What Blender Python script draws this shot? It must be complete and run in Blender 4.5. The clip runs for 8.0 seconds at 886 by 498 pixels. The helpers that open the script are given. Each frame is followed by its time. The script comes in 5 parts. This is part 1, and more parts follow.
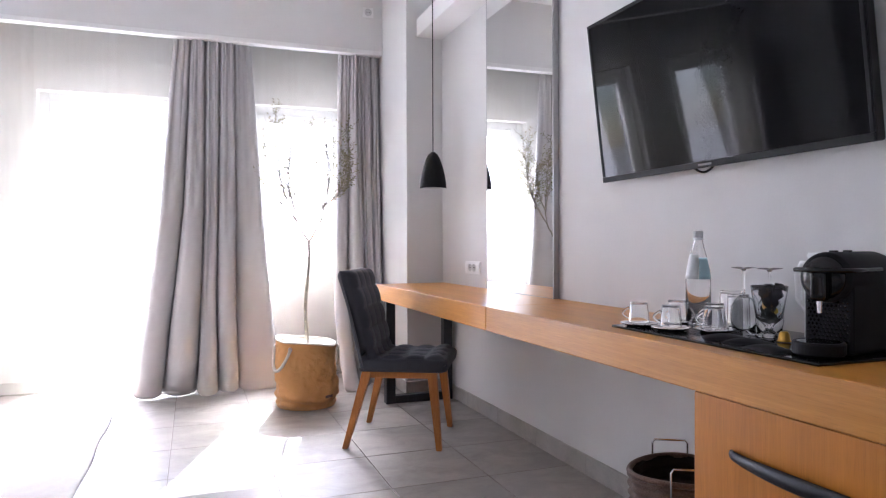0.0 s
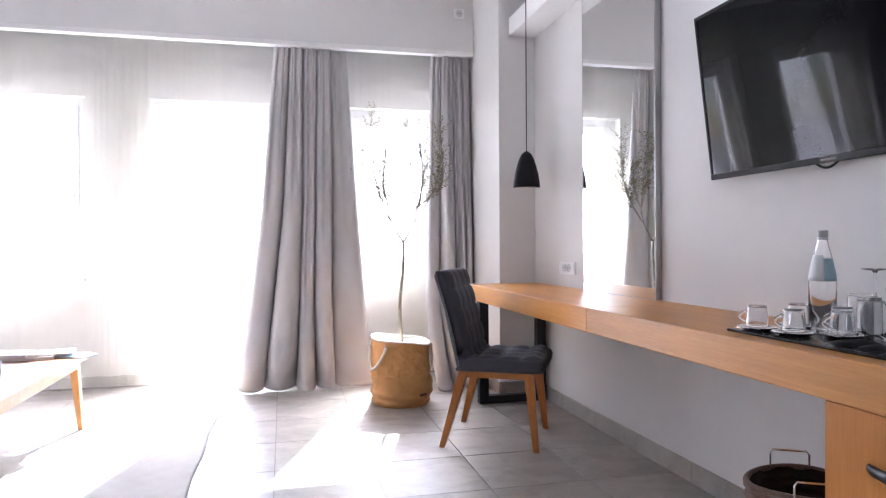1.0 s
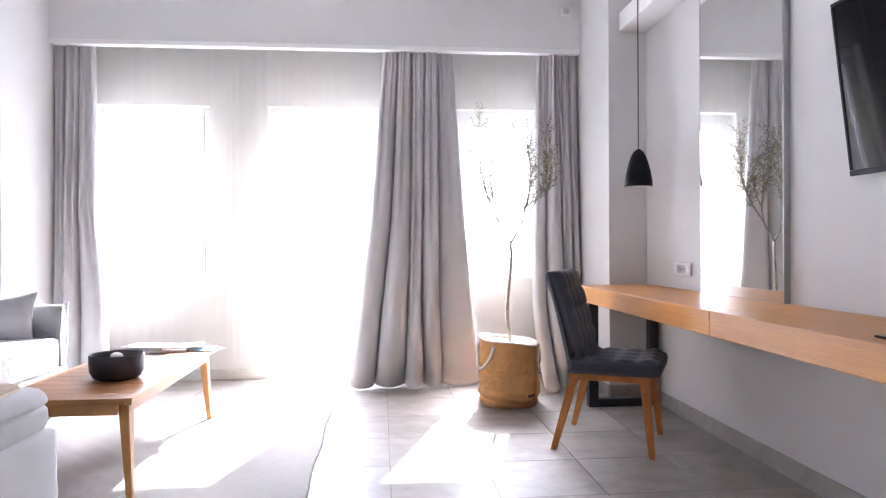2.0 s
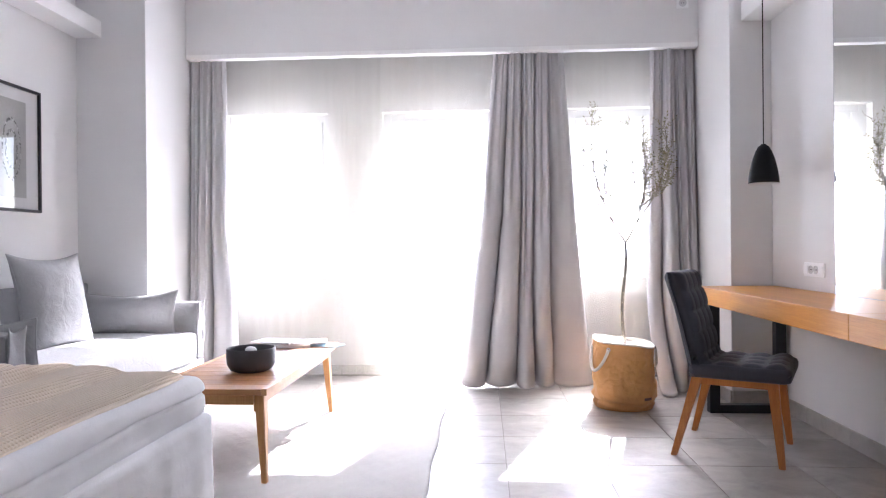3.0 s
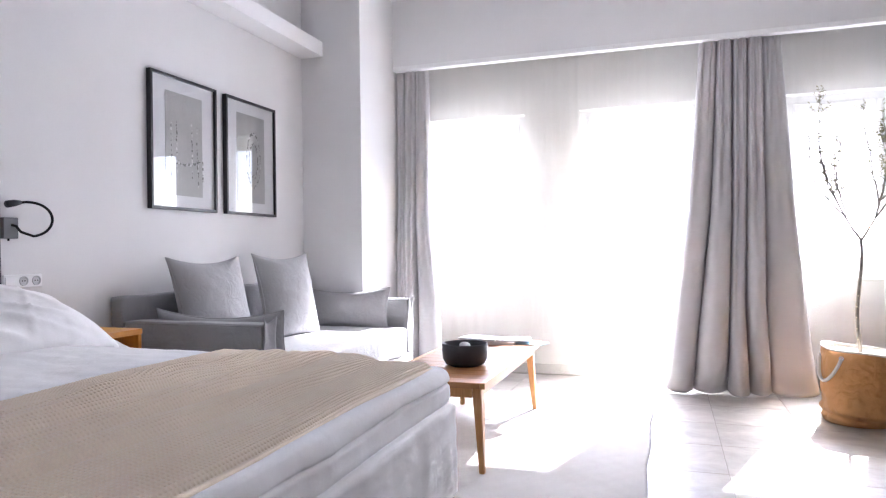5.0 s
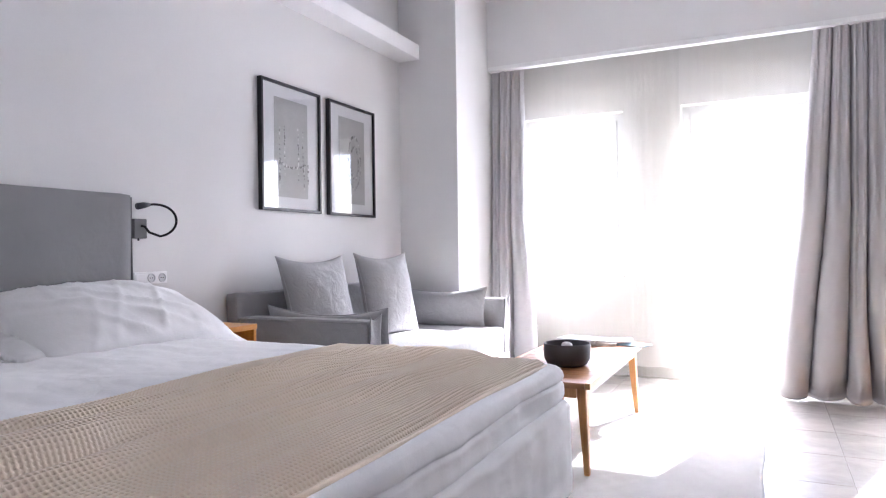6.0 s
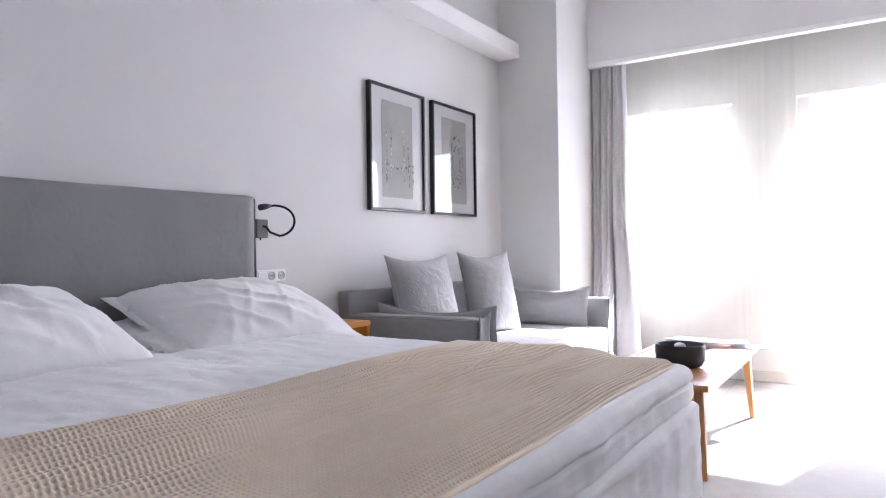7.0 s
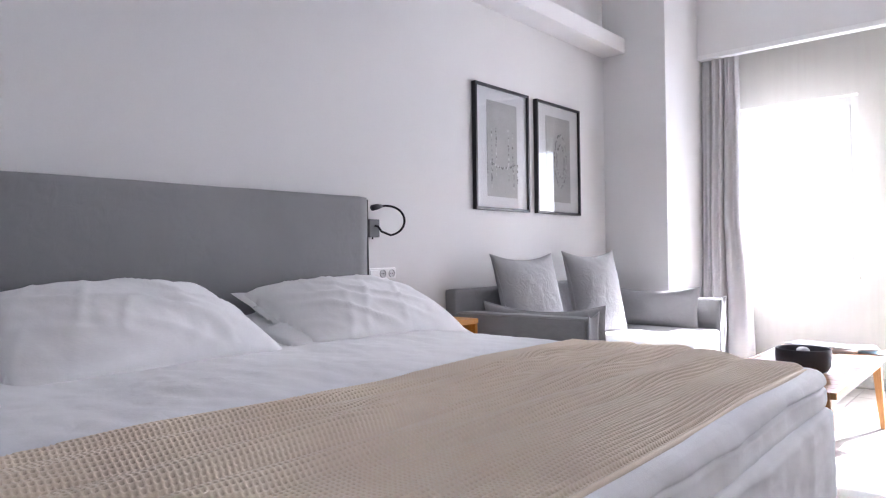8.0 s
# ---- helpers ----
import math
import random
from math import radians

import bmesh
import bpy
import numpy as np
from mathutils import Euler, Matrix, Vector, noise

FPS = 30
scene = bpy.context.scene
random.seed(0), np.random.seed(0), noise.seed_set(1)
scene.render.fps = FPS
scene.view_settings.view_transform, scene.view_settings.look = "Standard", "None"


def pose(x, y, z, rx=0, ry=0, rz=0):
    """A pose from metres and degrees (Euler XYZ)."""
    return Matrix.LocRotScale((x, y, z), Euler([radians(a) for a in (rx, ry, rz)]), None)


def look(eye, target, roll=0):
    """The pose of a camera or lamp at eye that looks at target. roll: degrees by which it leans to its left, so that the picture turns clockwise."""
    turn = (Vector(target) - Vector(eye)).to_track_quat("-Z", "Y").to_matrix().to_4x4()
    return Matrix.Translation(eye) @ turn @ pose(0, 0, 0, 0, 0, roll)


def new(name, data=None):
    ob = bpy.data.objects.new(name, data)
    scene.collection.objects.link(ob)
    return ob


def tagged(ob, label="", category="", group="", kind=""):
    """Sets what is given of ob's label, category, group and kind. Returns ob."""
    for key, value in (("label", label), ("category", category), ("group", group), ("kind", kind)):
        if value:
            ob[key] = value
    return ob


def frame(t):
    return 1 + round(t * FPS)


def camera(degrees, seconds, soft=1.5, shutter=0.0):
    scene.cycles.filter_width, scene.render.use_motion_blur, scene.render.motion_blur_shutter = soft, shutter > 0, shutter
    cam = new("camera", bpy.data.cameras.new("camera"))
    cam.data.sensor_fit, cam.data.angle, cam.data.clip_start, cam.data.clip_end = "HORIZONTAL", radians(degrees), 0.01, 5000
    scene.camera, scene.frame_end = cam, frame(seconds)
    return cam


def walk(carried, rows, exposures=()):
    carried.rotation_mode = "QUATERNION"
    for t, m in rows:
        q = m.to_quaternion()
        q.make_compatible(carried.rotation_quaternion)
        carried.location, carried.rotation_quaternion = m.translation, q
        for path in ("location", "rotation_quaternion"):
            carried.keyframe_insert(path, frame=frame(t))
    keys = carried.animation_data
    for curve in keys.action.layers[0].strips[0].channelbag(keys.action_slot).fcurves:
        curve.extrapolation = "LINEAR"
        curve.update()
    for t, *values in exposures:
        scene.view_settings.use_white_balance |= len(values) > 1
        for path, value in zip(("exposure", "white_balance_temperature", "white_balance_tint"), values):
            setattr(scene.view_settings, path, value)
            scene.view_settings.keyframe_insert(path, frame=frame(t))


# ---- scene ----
cam = camera(66.6, 8.0, soft=1.2)
PATH = [
    (0, (0.117, 0.053, 1.008), (0.812, 1.928, 0.998), -0.2),
    (0.5, (0.086, 0.064, 1.011), (0.668, 1.978, 1.001), -0.2),
    (1, (0.051, 0.076, 1.011), (0.513, 2.021, 1.001), -0.3),
    (1.5, (0.008, 0.085, 1.012), (0.338, 2.058, 1.002), -0.3),
    (3, (-0.088, 0.041, 1.014), (-0.209, 2.037, 1.009), -0.5),
    (3.5, (-0.133, 0.022, 1.014), (-0.391, 2.005, 1.01), -0.6),
    (4, (-0.179, 0.002, 1.018), (-0.569, 1.964, 1.013), -0.5),
    (4.5, (-0.213, -0.013, 1.018), (-0.723, 1.921, 1.013), -0.6),
    (6, (-0.312, -0.058, 1.0), (-1.177, 1.745, 1.008), -0.8),
    (6.5, (-0.358, -0.093, 1.003), (-1.33, 1.654, 1.01), -0.9),
    (7, (-0.392, -0.123, 0.996), (-1.481, 1.554, 1.007), -0.9),
    (7.5, (-0.42, -0.155, 0.996), (-1.624, 1.441, 1.008), -0.8),
    (8, (-0.426, -0.185, 0.995), (-1.737, 1.325, 1.008), -0.8),
]
walk(cam, [(t, look(eye, target, roll)) for t, eye, target, roll in PATH], [(0, 4.0, 5750, 20.5), (8, 4.0, 5750, 20.5)])

# ---- light ----
SUN_DIR = Vector((0.28, 1.0, 0.77)).normalized()          # towards the sun
world = bpy.data.worlds.new("sky")
scene.world = world
world.use_nodes = True
wn = world.node_tree.nodes
sky = wn.new("ShaderNodeTexSky")
sky.sky_type, sky.sun_disc = "NISHITA", False
sky.sun_elevation, sky.sun_rotation = math.asin(SUN_DIR.z), math.atan2(SUN_DIR.x, SUN_DIR.y)
world.node_tree.links.new(sky.outputs[0], wn["Background"].inputs[0])
wn["Background"].inputs[1].default_value = 0.06

sun = new("sun", bpy.data.lights.new("sun", "SUN"))
sun.data.energy, sun.data.angle, sun.data.color = 2.6, radians(0.6), (1.0, 0.95, 0.88)
sun.matrix_world = look((2, 8, 6), Vector((2, 8, 6)) - SUN_DIR)

WINDOWS = ((-2.16, -1.33, 0.77, 2.10), (-0.89, 0.08, 0.0, 2.10), (0.52, 1.30, 0.76, 2.10))
SKY_WATTS = 2.1
for x0, x1, z0, z1 in WINDOWS:
    lamp = bpy.data.lights.new("window_daylight", "AREA")
    lamp.shape, lamp.size, lamp.size_y = "RECTANGLE", x1 - x0 - 0.04, z1 - z0 - 0.04
    lamp.energy, lamp.color = SKY_WATTS * (x1 - x0) * (z1 - z0), (0.95, 0.965, 1.0)
    ob = new("window_daylight", lamp)
    c = Vector(((x0 + x1) / 2, 5.69 + 0.14 * (z1 - z0), (z0 + z1) / 2 + 0.03))
    ob.matrix_world = look(c, c + Vector((0.22, -1, 0.2)))


# ---- materials ----
def nodes_of(name):
    m = bpy.data.materials.new(name)
    m.use_nodes = True
    t = m.node_tree
    return m, t, t.nodes["Principled BSDF"]


def add(t, kind, **values):
    n = t.nodes.new(kind)
    for k, v in values.items():
        n.inputs[k].default_value = v
    return n


def coords(t, scale=(1, 1, 1), rot=(0, 0, 0)):
    c = t.nodes.new("ShaderNodeTexCoord")
    m = t.nodes.new("ShaderNodeMapping")
    m.inputs["Scale"].default_value, m.inputs["Rotation"].default_value = scale, rot
    t.links.new(c.outputs["Object"], m.inputs[0])
    return m.outputs[0]


def ramp(t, fac, stops):
    r = t.nodes.new("ShaderNodeValToRGB")
    while len(r.color_ramp.elements) < len(stops):
        r.color_ramp.elements.new(0.5)
    for e, (p, c) in zip(r.color_ramp.elements, stops):
        e.position, e.color = p, (*c, 1)
    t.links.new(fac, r.inputs[0])
    return r.outputs[0]


def shade(c, k):
    return tuple(min(1.0, v * k) for v in c)


def mixed(t, a, b, fac=0.5, how="MULTIPLY"):
    m = t.nodes.new("ShaderNodeMix")
    m.data_type, m.blend_type = "RGBA", how
    m.inputs[0].default_value = fac
    t.links.new(a, m.inputs[6])
    t.links.new(b, m.inputs[7])
    return m.outputs[2]


def bump(t, bsdf, height, strength, dist):
    b = add(t, "ShaderNodeBump", Strength=strength, Distance=dist)
    t.links.new(height, b.inputs["Height"])
    t.links.new(b.outputs[0], bsdf.inputs["Normal"])


def plain(name, color, rough=0.6, metal=0.0, big=3.0, fine=180.0, vary=0.06, relief=0.15, coat=0.0, per_object=0.0):
    """A painted, moulded or woven surface with stains at two scales and a fine relief."""
    m, t, b = nodes_of(name)
    v = coords(t)
    n1 = add(t, "ShaderNodeTexNoise", Scale=big, Detail=5.0)
    n2 = add(t, "ShaderNodeTexNoise", Scale=fine, Detail=3.0)
    for n in (n1, n2):
        t.links.new(v, n.inputs["Vector"])
    c1 = ramp(t, n1.outputs["Fac"], ((0.3, shade(color, 1 - vary)), (0.7, shade(color, 1 + vary))))
    c2 = ramp(t, n2.outputs["Fac"], ((0.3, (1 - vary,) * 3), (0.7, (1, 1, 1))))
    col = mixed(t, c1, c2, 0.8)
    if per_object:
        info = t.nodes.new("ShaderNodeObjectInfo")
        col = mixed(t, col, ramp(t, info.outputs["Random"], ((0, (1 - per_object,) * 3), (1, (1, 1, 1)))), 1.0)
    t.links.new(col, b.inputs["Base Color"])
    b.inputs["Roughness"].default_value, b.inputs["Metallic"].default_value = rough, metal
    b.inputs["Coat Weight"].default_value = coat
    bump(t, b, n2.outputs["Fac"], relief, 0.002)
    return m


def fabric(name, color, weave=700.0, rough=0.9, vary=0.07, sheen=0.3, relief=0.4, wrinkle=0.0, slub=None):
    """Woven cloth: crossed threads, soft blotches, some creasing."""
    m, t, b = nodes_of(name)
    v = coords(t)
    n1 = add(t, "ShaderNodeTexNoise", Scale=4.0, Detail=6.0)
    n2 = add(t, "ShaderNodeTexNoise", Scale=weave, Detail=2.0)
    n3 = add(t, "ShaderNodeTexNoise", Scale=14.0, Detail=4.0, Distortion=1.2)
    t.links.new(v, n1.inputs["Vector"]), t.links.new(v, n3.inputs["Vector"])
    t.links.new(coords(t, slub) if slub else v, n2.inputs["Vector"])
    c1 = ramp(t, n1.outputs["Fac"], ((0.25, shade(color, 1 - vary)), (0.75, shade(color, 1 + vary))))
    c2 = ramp(t, n2.outputs["Fac"], ((0.3, (1 - 1.6 * vary,) * 3), (0.7, (1, 1, 1))))
    t.links.new(mixed(t, c1, c2, 1.0), b.inputs["Base Color"])
    b.inputs["Roughness"].default_value = rough
    b.inputs["Sheen Weight"].default_value = sheen
    b1 = add(t, "ShaderNodeBump", Strength=relief, Distance=0.0015)
    t.links.new(n2.outputs["Fac"], b1.inputs["Height"])
    last = b1
    if wrinkle:
        b2 = add(t, "ShaderNodeBump", Strength=wrinkle, Distance=0.02)
        t.links.new(n3.outputs["Fac"], b2.inputs["Height"])
        t.links.new(b1.outputs[0], b2.inputs["Normal"])
        last = b2
    t.links.new(last.outputs[0], b.inputs["Normal"])
    return m


def wood(name, light, dark, axis=1, rough=0.42, grain=60.0, contrast=1.0, per_object=0.12, coat=0.15):
    """Oiled veneer or timber with long grain along an axis."""
    m, t, b = nodes_of(name)
    sc = [grain, grain, grain]
    sc[axis] = grain * 0.035
    info = t.nodes.new("ShaderNodeObjectInfo")
    c = t.nodes.new("ShaderNodeTexCoord")
    off = t.nodes.new("ShaderNodeVectorMath")
    off.operation = "MULTIPLY_ADD"
    comb = t.nodes.new("ShaderNodeCombineXYZ")
    for i in range(3):
        t.links.new(info.outputs["Random"], comb.inputs[i])
    off.inputs[1].default_value = (7.3, 5.1, 3.7)
    t.links.new(comb.outputs[0], off.inputs[0]), t.links.new(c.outputs["Object"], off.inputs[2])
    mp = t.nodes.new("ShaderNodeMapping")
    mp.inputs["Scale"].default_value = sc
    t.links.new(off.outputs[0], mp.inputs[0])
    n1 = add(t, "ShaderNodeTexNoise", Scale=1.0, Detail=8.0, Roughness=0.62, Distortion=0.4)
    n2 = add(t, "ShaderNodeTexNoise", Scale=0.12, Detail=3.0)
    n3 = add(t, "ShaderNodeTexNoise", Scale=4.0, Detail=3.0)
    for n in (n1, n2, n3):
        t.links.new(mp.outputs[0], n.inputs["Vector"])
    mid = tuple((a + d) / 2 for a, d in zip(light, dark))
    c1 = ramp(t, n1.outputs["Fac"], ((0.5 - 0.22 / contrast, dark), (0.5, mid), (0.5 + 0.16 / contrast, light)))
    c2 = ramp(t, n2.outputs["Fac"], ((0.3, (0.86, 0.84, 0.82)), (0.7, (1, 1, 1))))
    c3 = ramp(t, n3.outputs["Fac"], ((0.32, (0.8, 0.78, 0.75)), (0.45, (1, 1, 1))))
    col = mixed(t, mixed(t, c1, c2, 1.0), c3, 0.6)
    col = mixed(t, col, ramp(t, info.outputs["Random"], ((0, (1 - per_object,) * 3), (1, (1, 1, 1)))), 1.0)
    t.links.new(col, b.inputs["Base Color"])
    b.inputs["Roughness"].default_value, b.inputs["Coat Weight"].default_value = rough, coat
    b.inputs["Coat Roughness"].default_value = 0.3
    bump(t, b, n1.outputs["Fac"], 0.12, 0.001)
    return m


def glass(name, tint=(1, 1, 1), rough=0.0, ior=1.45):
    m, t, b = nodes_of(name)
    b.inputs["Base Color"].default_value = (*tint, 1)
    b.inputs["Roughness"].default_value, b.inputs["IOR"].default_value = rough, ior
    b.inputs["Transmission Weight"].default_value = 1.0
    return m


def sheer_cloth(name, color, through_part):
    """Thin voile: part of the light goes straight through, the rest is scattered to both sides."""
    m, t, b = nodes_of(name)
    t.nodes.remove(b)
    out = t.nodes["Material Output"]
    v = coords(t, (34.0, 6.0, 0.4))
    n = add(t, "ShaderNodeTexNoise", Scale=1.0, Detail=3.0)
    t.links.new(v, n.inputs["Vector"])
    # Darker vertical streaks in the colour stand in for shading of the gathers.
    col = ramp(t, n.outputs["Fac"], ((0.36, shade(color, 0.90)), (0.62, color)))
    tl = t.nodes.new("ShaderNodeBsdfTranslucent")
    df = t.nodes.new("ShaderNodeBsdfDiffuse")
    tr = t.nodes.new("ShaderNodeBsdfTransparent")
    t.links.new(col, tl.inputs[0]), t.links.new(col, df.inputs[0])
    m1, m2 = t.nodes.new("ShaderNodeMixShader"), t.nodes.new("ShaderNodeMixShader")
    m1.inputs[0].default_value = 0.96
    t.links.new(tl.outputs[0], m1.inputs[1]), t.links.new(df.outputs[0], m1.inputs[2])
    f = ramp(t, n.outputs["Fac"], ((0.36, (through_part - 0.012,) * 3), (0.62, (through_part + 0.01,) * 3)))
    t.links.new(f, m2.inputs[0])
    t.links.new(m1.outputs[0], m2.inputs[1]), t.links.new(tr.outputs[0], m2.inputs[2])
    t.links.new(m2.outputs[0], out.inputs[0])
    return m


def tile_stone(name, color):
    m, t, b = nodes_of(name)
    info = t.nodes.new("ShaderNodeObjectInfo")
    c = t.nodes.new("ShaderNodeTexCoord")
    off = t.nodes.new("ShaderNodeVectorMath")
    off.operation = "MULTIPLY_ADD"
    off.inputs[1].default_value = (31.0, 17.0, 5.0)
    comb = t.nodes.new("ShaderNodeCombineXYZ")
    for i in range(3):
        t.links.new(info.outputs["Random"], comb.inputs[i])
    t.links.new(comb.outputs[0], off.inputs[0]), t.links.new(c.outputs["Object"], off.inputs[2])
    mp = t.nodes.new("ShaderNodeMapping")
    mp.inputs["Scale"].default_value = (0.9, 1.25, 1.0)
    t.links.new(off.outputs[0], mp.inputs[0])
    n1 = add(t, "ShaderNodeTexNoise", Scale=5.0, Detail=9.0, Roughness=0.66, Distortion=0.7)
    n2 = add(t, "ShaderNodeTexNoise", Scale=240.0, Detail=2.0)
    for n in (n1, n2):
        t.links.new(mp.outputs[0], n.inputs["Vector"])
    c1 = ramp(t, n1.outputs["Fac"], ((0.28, shade(color, 0.74)), (0.5, color), (0.74, shade(color, 1.22))))
    c2 = ramp(t, n2.outputs["Fac"], ((0.3, (0.9, 0.9, 0.9)), (0.7, (1, 1, 1))))
    c3 = ramp(t, info.outputs["Random"], ((0, (0.9, 0.89, 0.88)), (1, (1, 1, 1))))
    t.links.new(mixed(t, mixed(t, c1, c2, 1.0), c3, 1.0), b.inputs["Base Color"])
    r = ramp(t, n1.outputs["Fac"], ((0.3, (0.40,) * 3), (0.7, (0.28,) * 3)))
    t.links.new(r, b.inputs["Roughness"])
    bump(t, b, n1.outputs["Fac"], 0.08, 0.004)
    return m


M = {}
M["wall"] = plain("wall_paint", (0.765, 0.76, 0.752), 0.85, vary=0.025, relief=0.12, big=1.2)
M["white_wall"] = plain("white_wall_paint", (0.85, 0.845, 0.84), 0.8, vary=0.02, relief=0.1)
M["ceiling"] = plain("ceiling_paint", (0.88, 0.88, 0.875), 0.9, vary=0.02)
M["trim_white"] = plain("white_trim_paint", (0.85, 0.85, 0.84), 0.5, vary=0.02)
M["pvc"] = plain("white_window_frame", (0.82, 0.83, 0.84), 0.35, vary=0.02, relief=0.03)
M["tile"] = tile_stone("floor_tile_stone", (0.345, 0.32, 0.29))
M["grout"] = plain("grout", (0.2, 0.185, 0.17), 0.9, fine=300, vary=0.12)
M["base_tile"] = tile_stone("skirting_stone", (0.47, 0.445, 0.41))
M["rug"] = fabric("rug_wool", (0.36, 0.35, 0.335), weave=1.0, slub=(60, 420, 200), vary=0.10, relief=0.9, sheen=0.2)
M["drape"] = fabric("drape_cloth", (0.50, 0.49, 0.49), weave=1.0, slub=(900, 900, 240), vary=0.02, sheen=0.15, relief=0.1)
M["sheer"] = sheer_cloth("voile", (0.84, 0.815, 0.705), 0.74)
M["sheer_bunched"] = sheer_cloth("bunched_voile", (0.84, 0.815, 0.705), 0.715)
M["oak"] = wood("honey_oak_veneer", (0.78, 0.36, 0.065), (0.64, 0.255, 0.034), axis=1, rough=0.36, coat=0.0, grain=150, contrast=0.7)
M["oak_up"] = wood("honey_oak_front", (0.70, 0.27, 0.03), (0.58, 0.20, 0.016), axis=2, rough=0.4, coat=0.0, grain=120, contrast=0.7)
M["leg_wood"] = wood("chair_leg_wood", (0.62, 0.235, 0.045), (0.46, 0.15, 0.022), axis=2, rough=0.42, coat=0.0, grain=110, contrast=0.8)
M["table_wood"] = wood("coffee_table_wood", (0.60, 0.29, 0.10), (0.34, 0.13, 0.035), axis=0, rough=0.42, contrast=0.8, per_object=0.4, coat=0.0, grain=60)
M["table_leg"] = wood("coffee_table_leg_wood", (0.64, 0.32, 0.10), (0.50, 0.22, 0.055), axis=2, rough=0.42, coat=0.0, grain=110, contrast=0.8)
M["charcoal"] = fabric("charcoal_upholstery", (0.06, 0.062, 0.078), weave=900, vary=0.2, sheen=0.12, relief=0.5)
M["black_metal"] = plain("black_steel", (0.022, 0.024, 0.03), 0.45, 0.3, vary=0.15)
M["black_matt"] = plain("matt_black_lacquer", (0.009, 0.009, 0.010), 0.55, vary=0.2, relief=0.08)
M["black_matt"].node_tree.nodes["Principled BSDF"].inputs["Specular IOR Level"].default_value = 0.2
M["black_gloss"] = plain("black_gloss_plastic", (0.008, 0.008, 0.009), 0.13, vary=0.2, relief=0.01)
M["screen"] = plain("dark_screen_glass", (0.006, 0.006, 0.007), 0.035, vary=0.1, relief=0.0)
M["screen"].node_tree.nodes["Principled BSDF"].inputs["Specular IOR Level"].default_value = 0.13
M["chrome"] = plain("chrome", (0.75, 0.75, 0.76), 0.16, 1.0, vary=0.05, relief=0.02)
M["socket"] = plain("white_socket_plastic", (0.88, 0.88, 0.88), 0.35, vary=0.02, relief=0.02)
M["socket_grey"] = plain("grey_socket_insert", (0.62, 0.62, 0.63), 0.4, vary=0.03, relief=0.02)
M["lamp_box"] = plain("dark_grey_metal_box", (0.13, 0.13, 0.135), 0.5, vary=0.05)
M["canvas"] = fabric("tan_waxed_canvas", (0.62, 0.315, 0.11), weave=500, vary=0.13, sheen=0.1, relief=0.35, wrinkle=0.5)
M["liner"] = fabric("cream_liner", (0.72, 0.68, 0.6), weave=500, vary=0.08, wrinkle=0.5)
M["rope"] = fabric("cream_rope", (0.72, 0.68, 0.62), weave=400, vary=0.1)
M["bark"] = plain("olive_bark", (0.36, 0.33, 0.28), 0.9, big=20, fine=160, vary=0.3, relief=0.8)
M["olive_leaf"] = plain("dry_olive_leaf", (0.27, 0.25, 0.125), 0.6, big=9, vary=0.35)
M["sheet"] = fabric("white_cotton", (0.91, 0.905, 0.90), weave=1.0, slub=(90, 900, 900), vary=0.03, sheen=0.4, relief=0.2, wrinkle=0.10)
M["pillow"] = fabric("white_striped_cotton", (0.91, 0.905, 0.90), weave=1.0, slub=(60, 1100, 60), vary=0.03, sheen=0.4, relief=0.2, wrinkle=0.06)
M["waffle"] = fabric("beige_waffle_cotton", (0.99, 0.83, 0.655), weave=900, vary=0.05, sheen=0.4, relief=0.4)
M["grey_cloth"] = fabric("grey_cotton", (0.37, 0.37, 0.375), weave=900, vary=0.05, sheen=0.2, relief=0.3, wrinkle=0.3)
M["sofa_cloth"] = fabric("grey_sofa_cotton", (0.31, 0.31, 0.315), weave=900, vary=0.05, sheen=0.2, relief=0.3, wrinkle=0.25)
M["sofa_seat"] = fabric("pale_seat_cover", (0.66, 0.66, 0.66), weave=900, vary=0.04, relief=0.3, wrinkle=0.25)
M["head"] = fabric("grey_headboard_cover", (0.265, 0.265, 0.27), weave=900, vary=0.06, sheen=0.3, relief=0.3, wrinkle=0.12)
M["bed_base"] = fabric("grey_bed_base_cloth", (0.30, 0.30, 0.31), weave=700, vary=0.06)
M["frame_black"] = plain("black_picture_frame", (0.015, 0.014, 0.016), 0.35, vary=0.15, relief=0.05)
M["mat_board"] = plain("white_mat_board", (0.8, 0.8, 0.8), 0.7, vary=0.01)
M["art"] = plain("grey_print_paper", (0.46, 0.46, 0.44), 0.6, big=6, fine=90, vary=0.10)
M["art_line"] = plain("dark_print_ink", (0.17, 0.17, 0.16), 0.6, big=30, fine=120, vary=0.4)
M["art_pale"] = plain("pale_print_ink", (0.66, 0.66, 0.64), 0.6, big=30, fine=120, vary=0.3)
M["glass"] = glass("clear_glass")
M["pane"] = glass("window_pane_glass")
M["mirror"] = plain("mirror_silver", (0.9, 0.91, 0.91), 0.0, 1.0, vary=0.0, relief=0.0)
M["mirror_edge"] = plain("mirror_edge_metal", (0.45, 0.45, 0.46), 0.35, 0.7, vary=0.05)
M["label_blue"] = plain("pale_blue_label", (0.45, 0.66, 0.76), 0.5, vary=0.08)
M["label_white"] = plain("white_label", (0.8, 0.82, 0.84), 0.5, vary=0.03)
M["gold"] = plain("gold_foil", (0.72, 0.42, 0.08), 0.28, 0.9, vary=0.1)
M["stone_bowl"] = plain("dark_grey_stoneware", (0.045, 0.043, 0.047), 0.5, big=8, fine=240, vary=0.2, relief=0.3)
M["paper"] = plain("white_paper", (0.78, 0.78, 0.78), 0.6, vary=0.03)
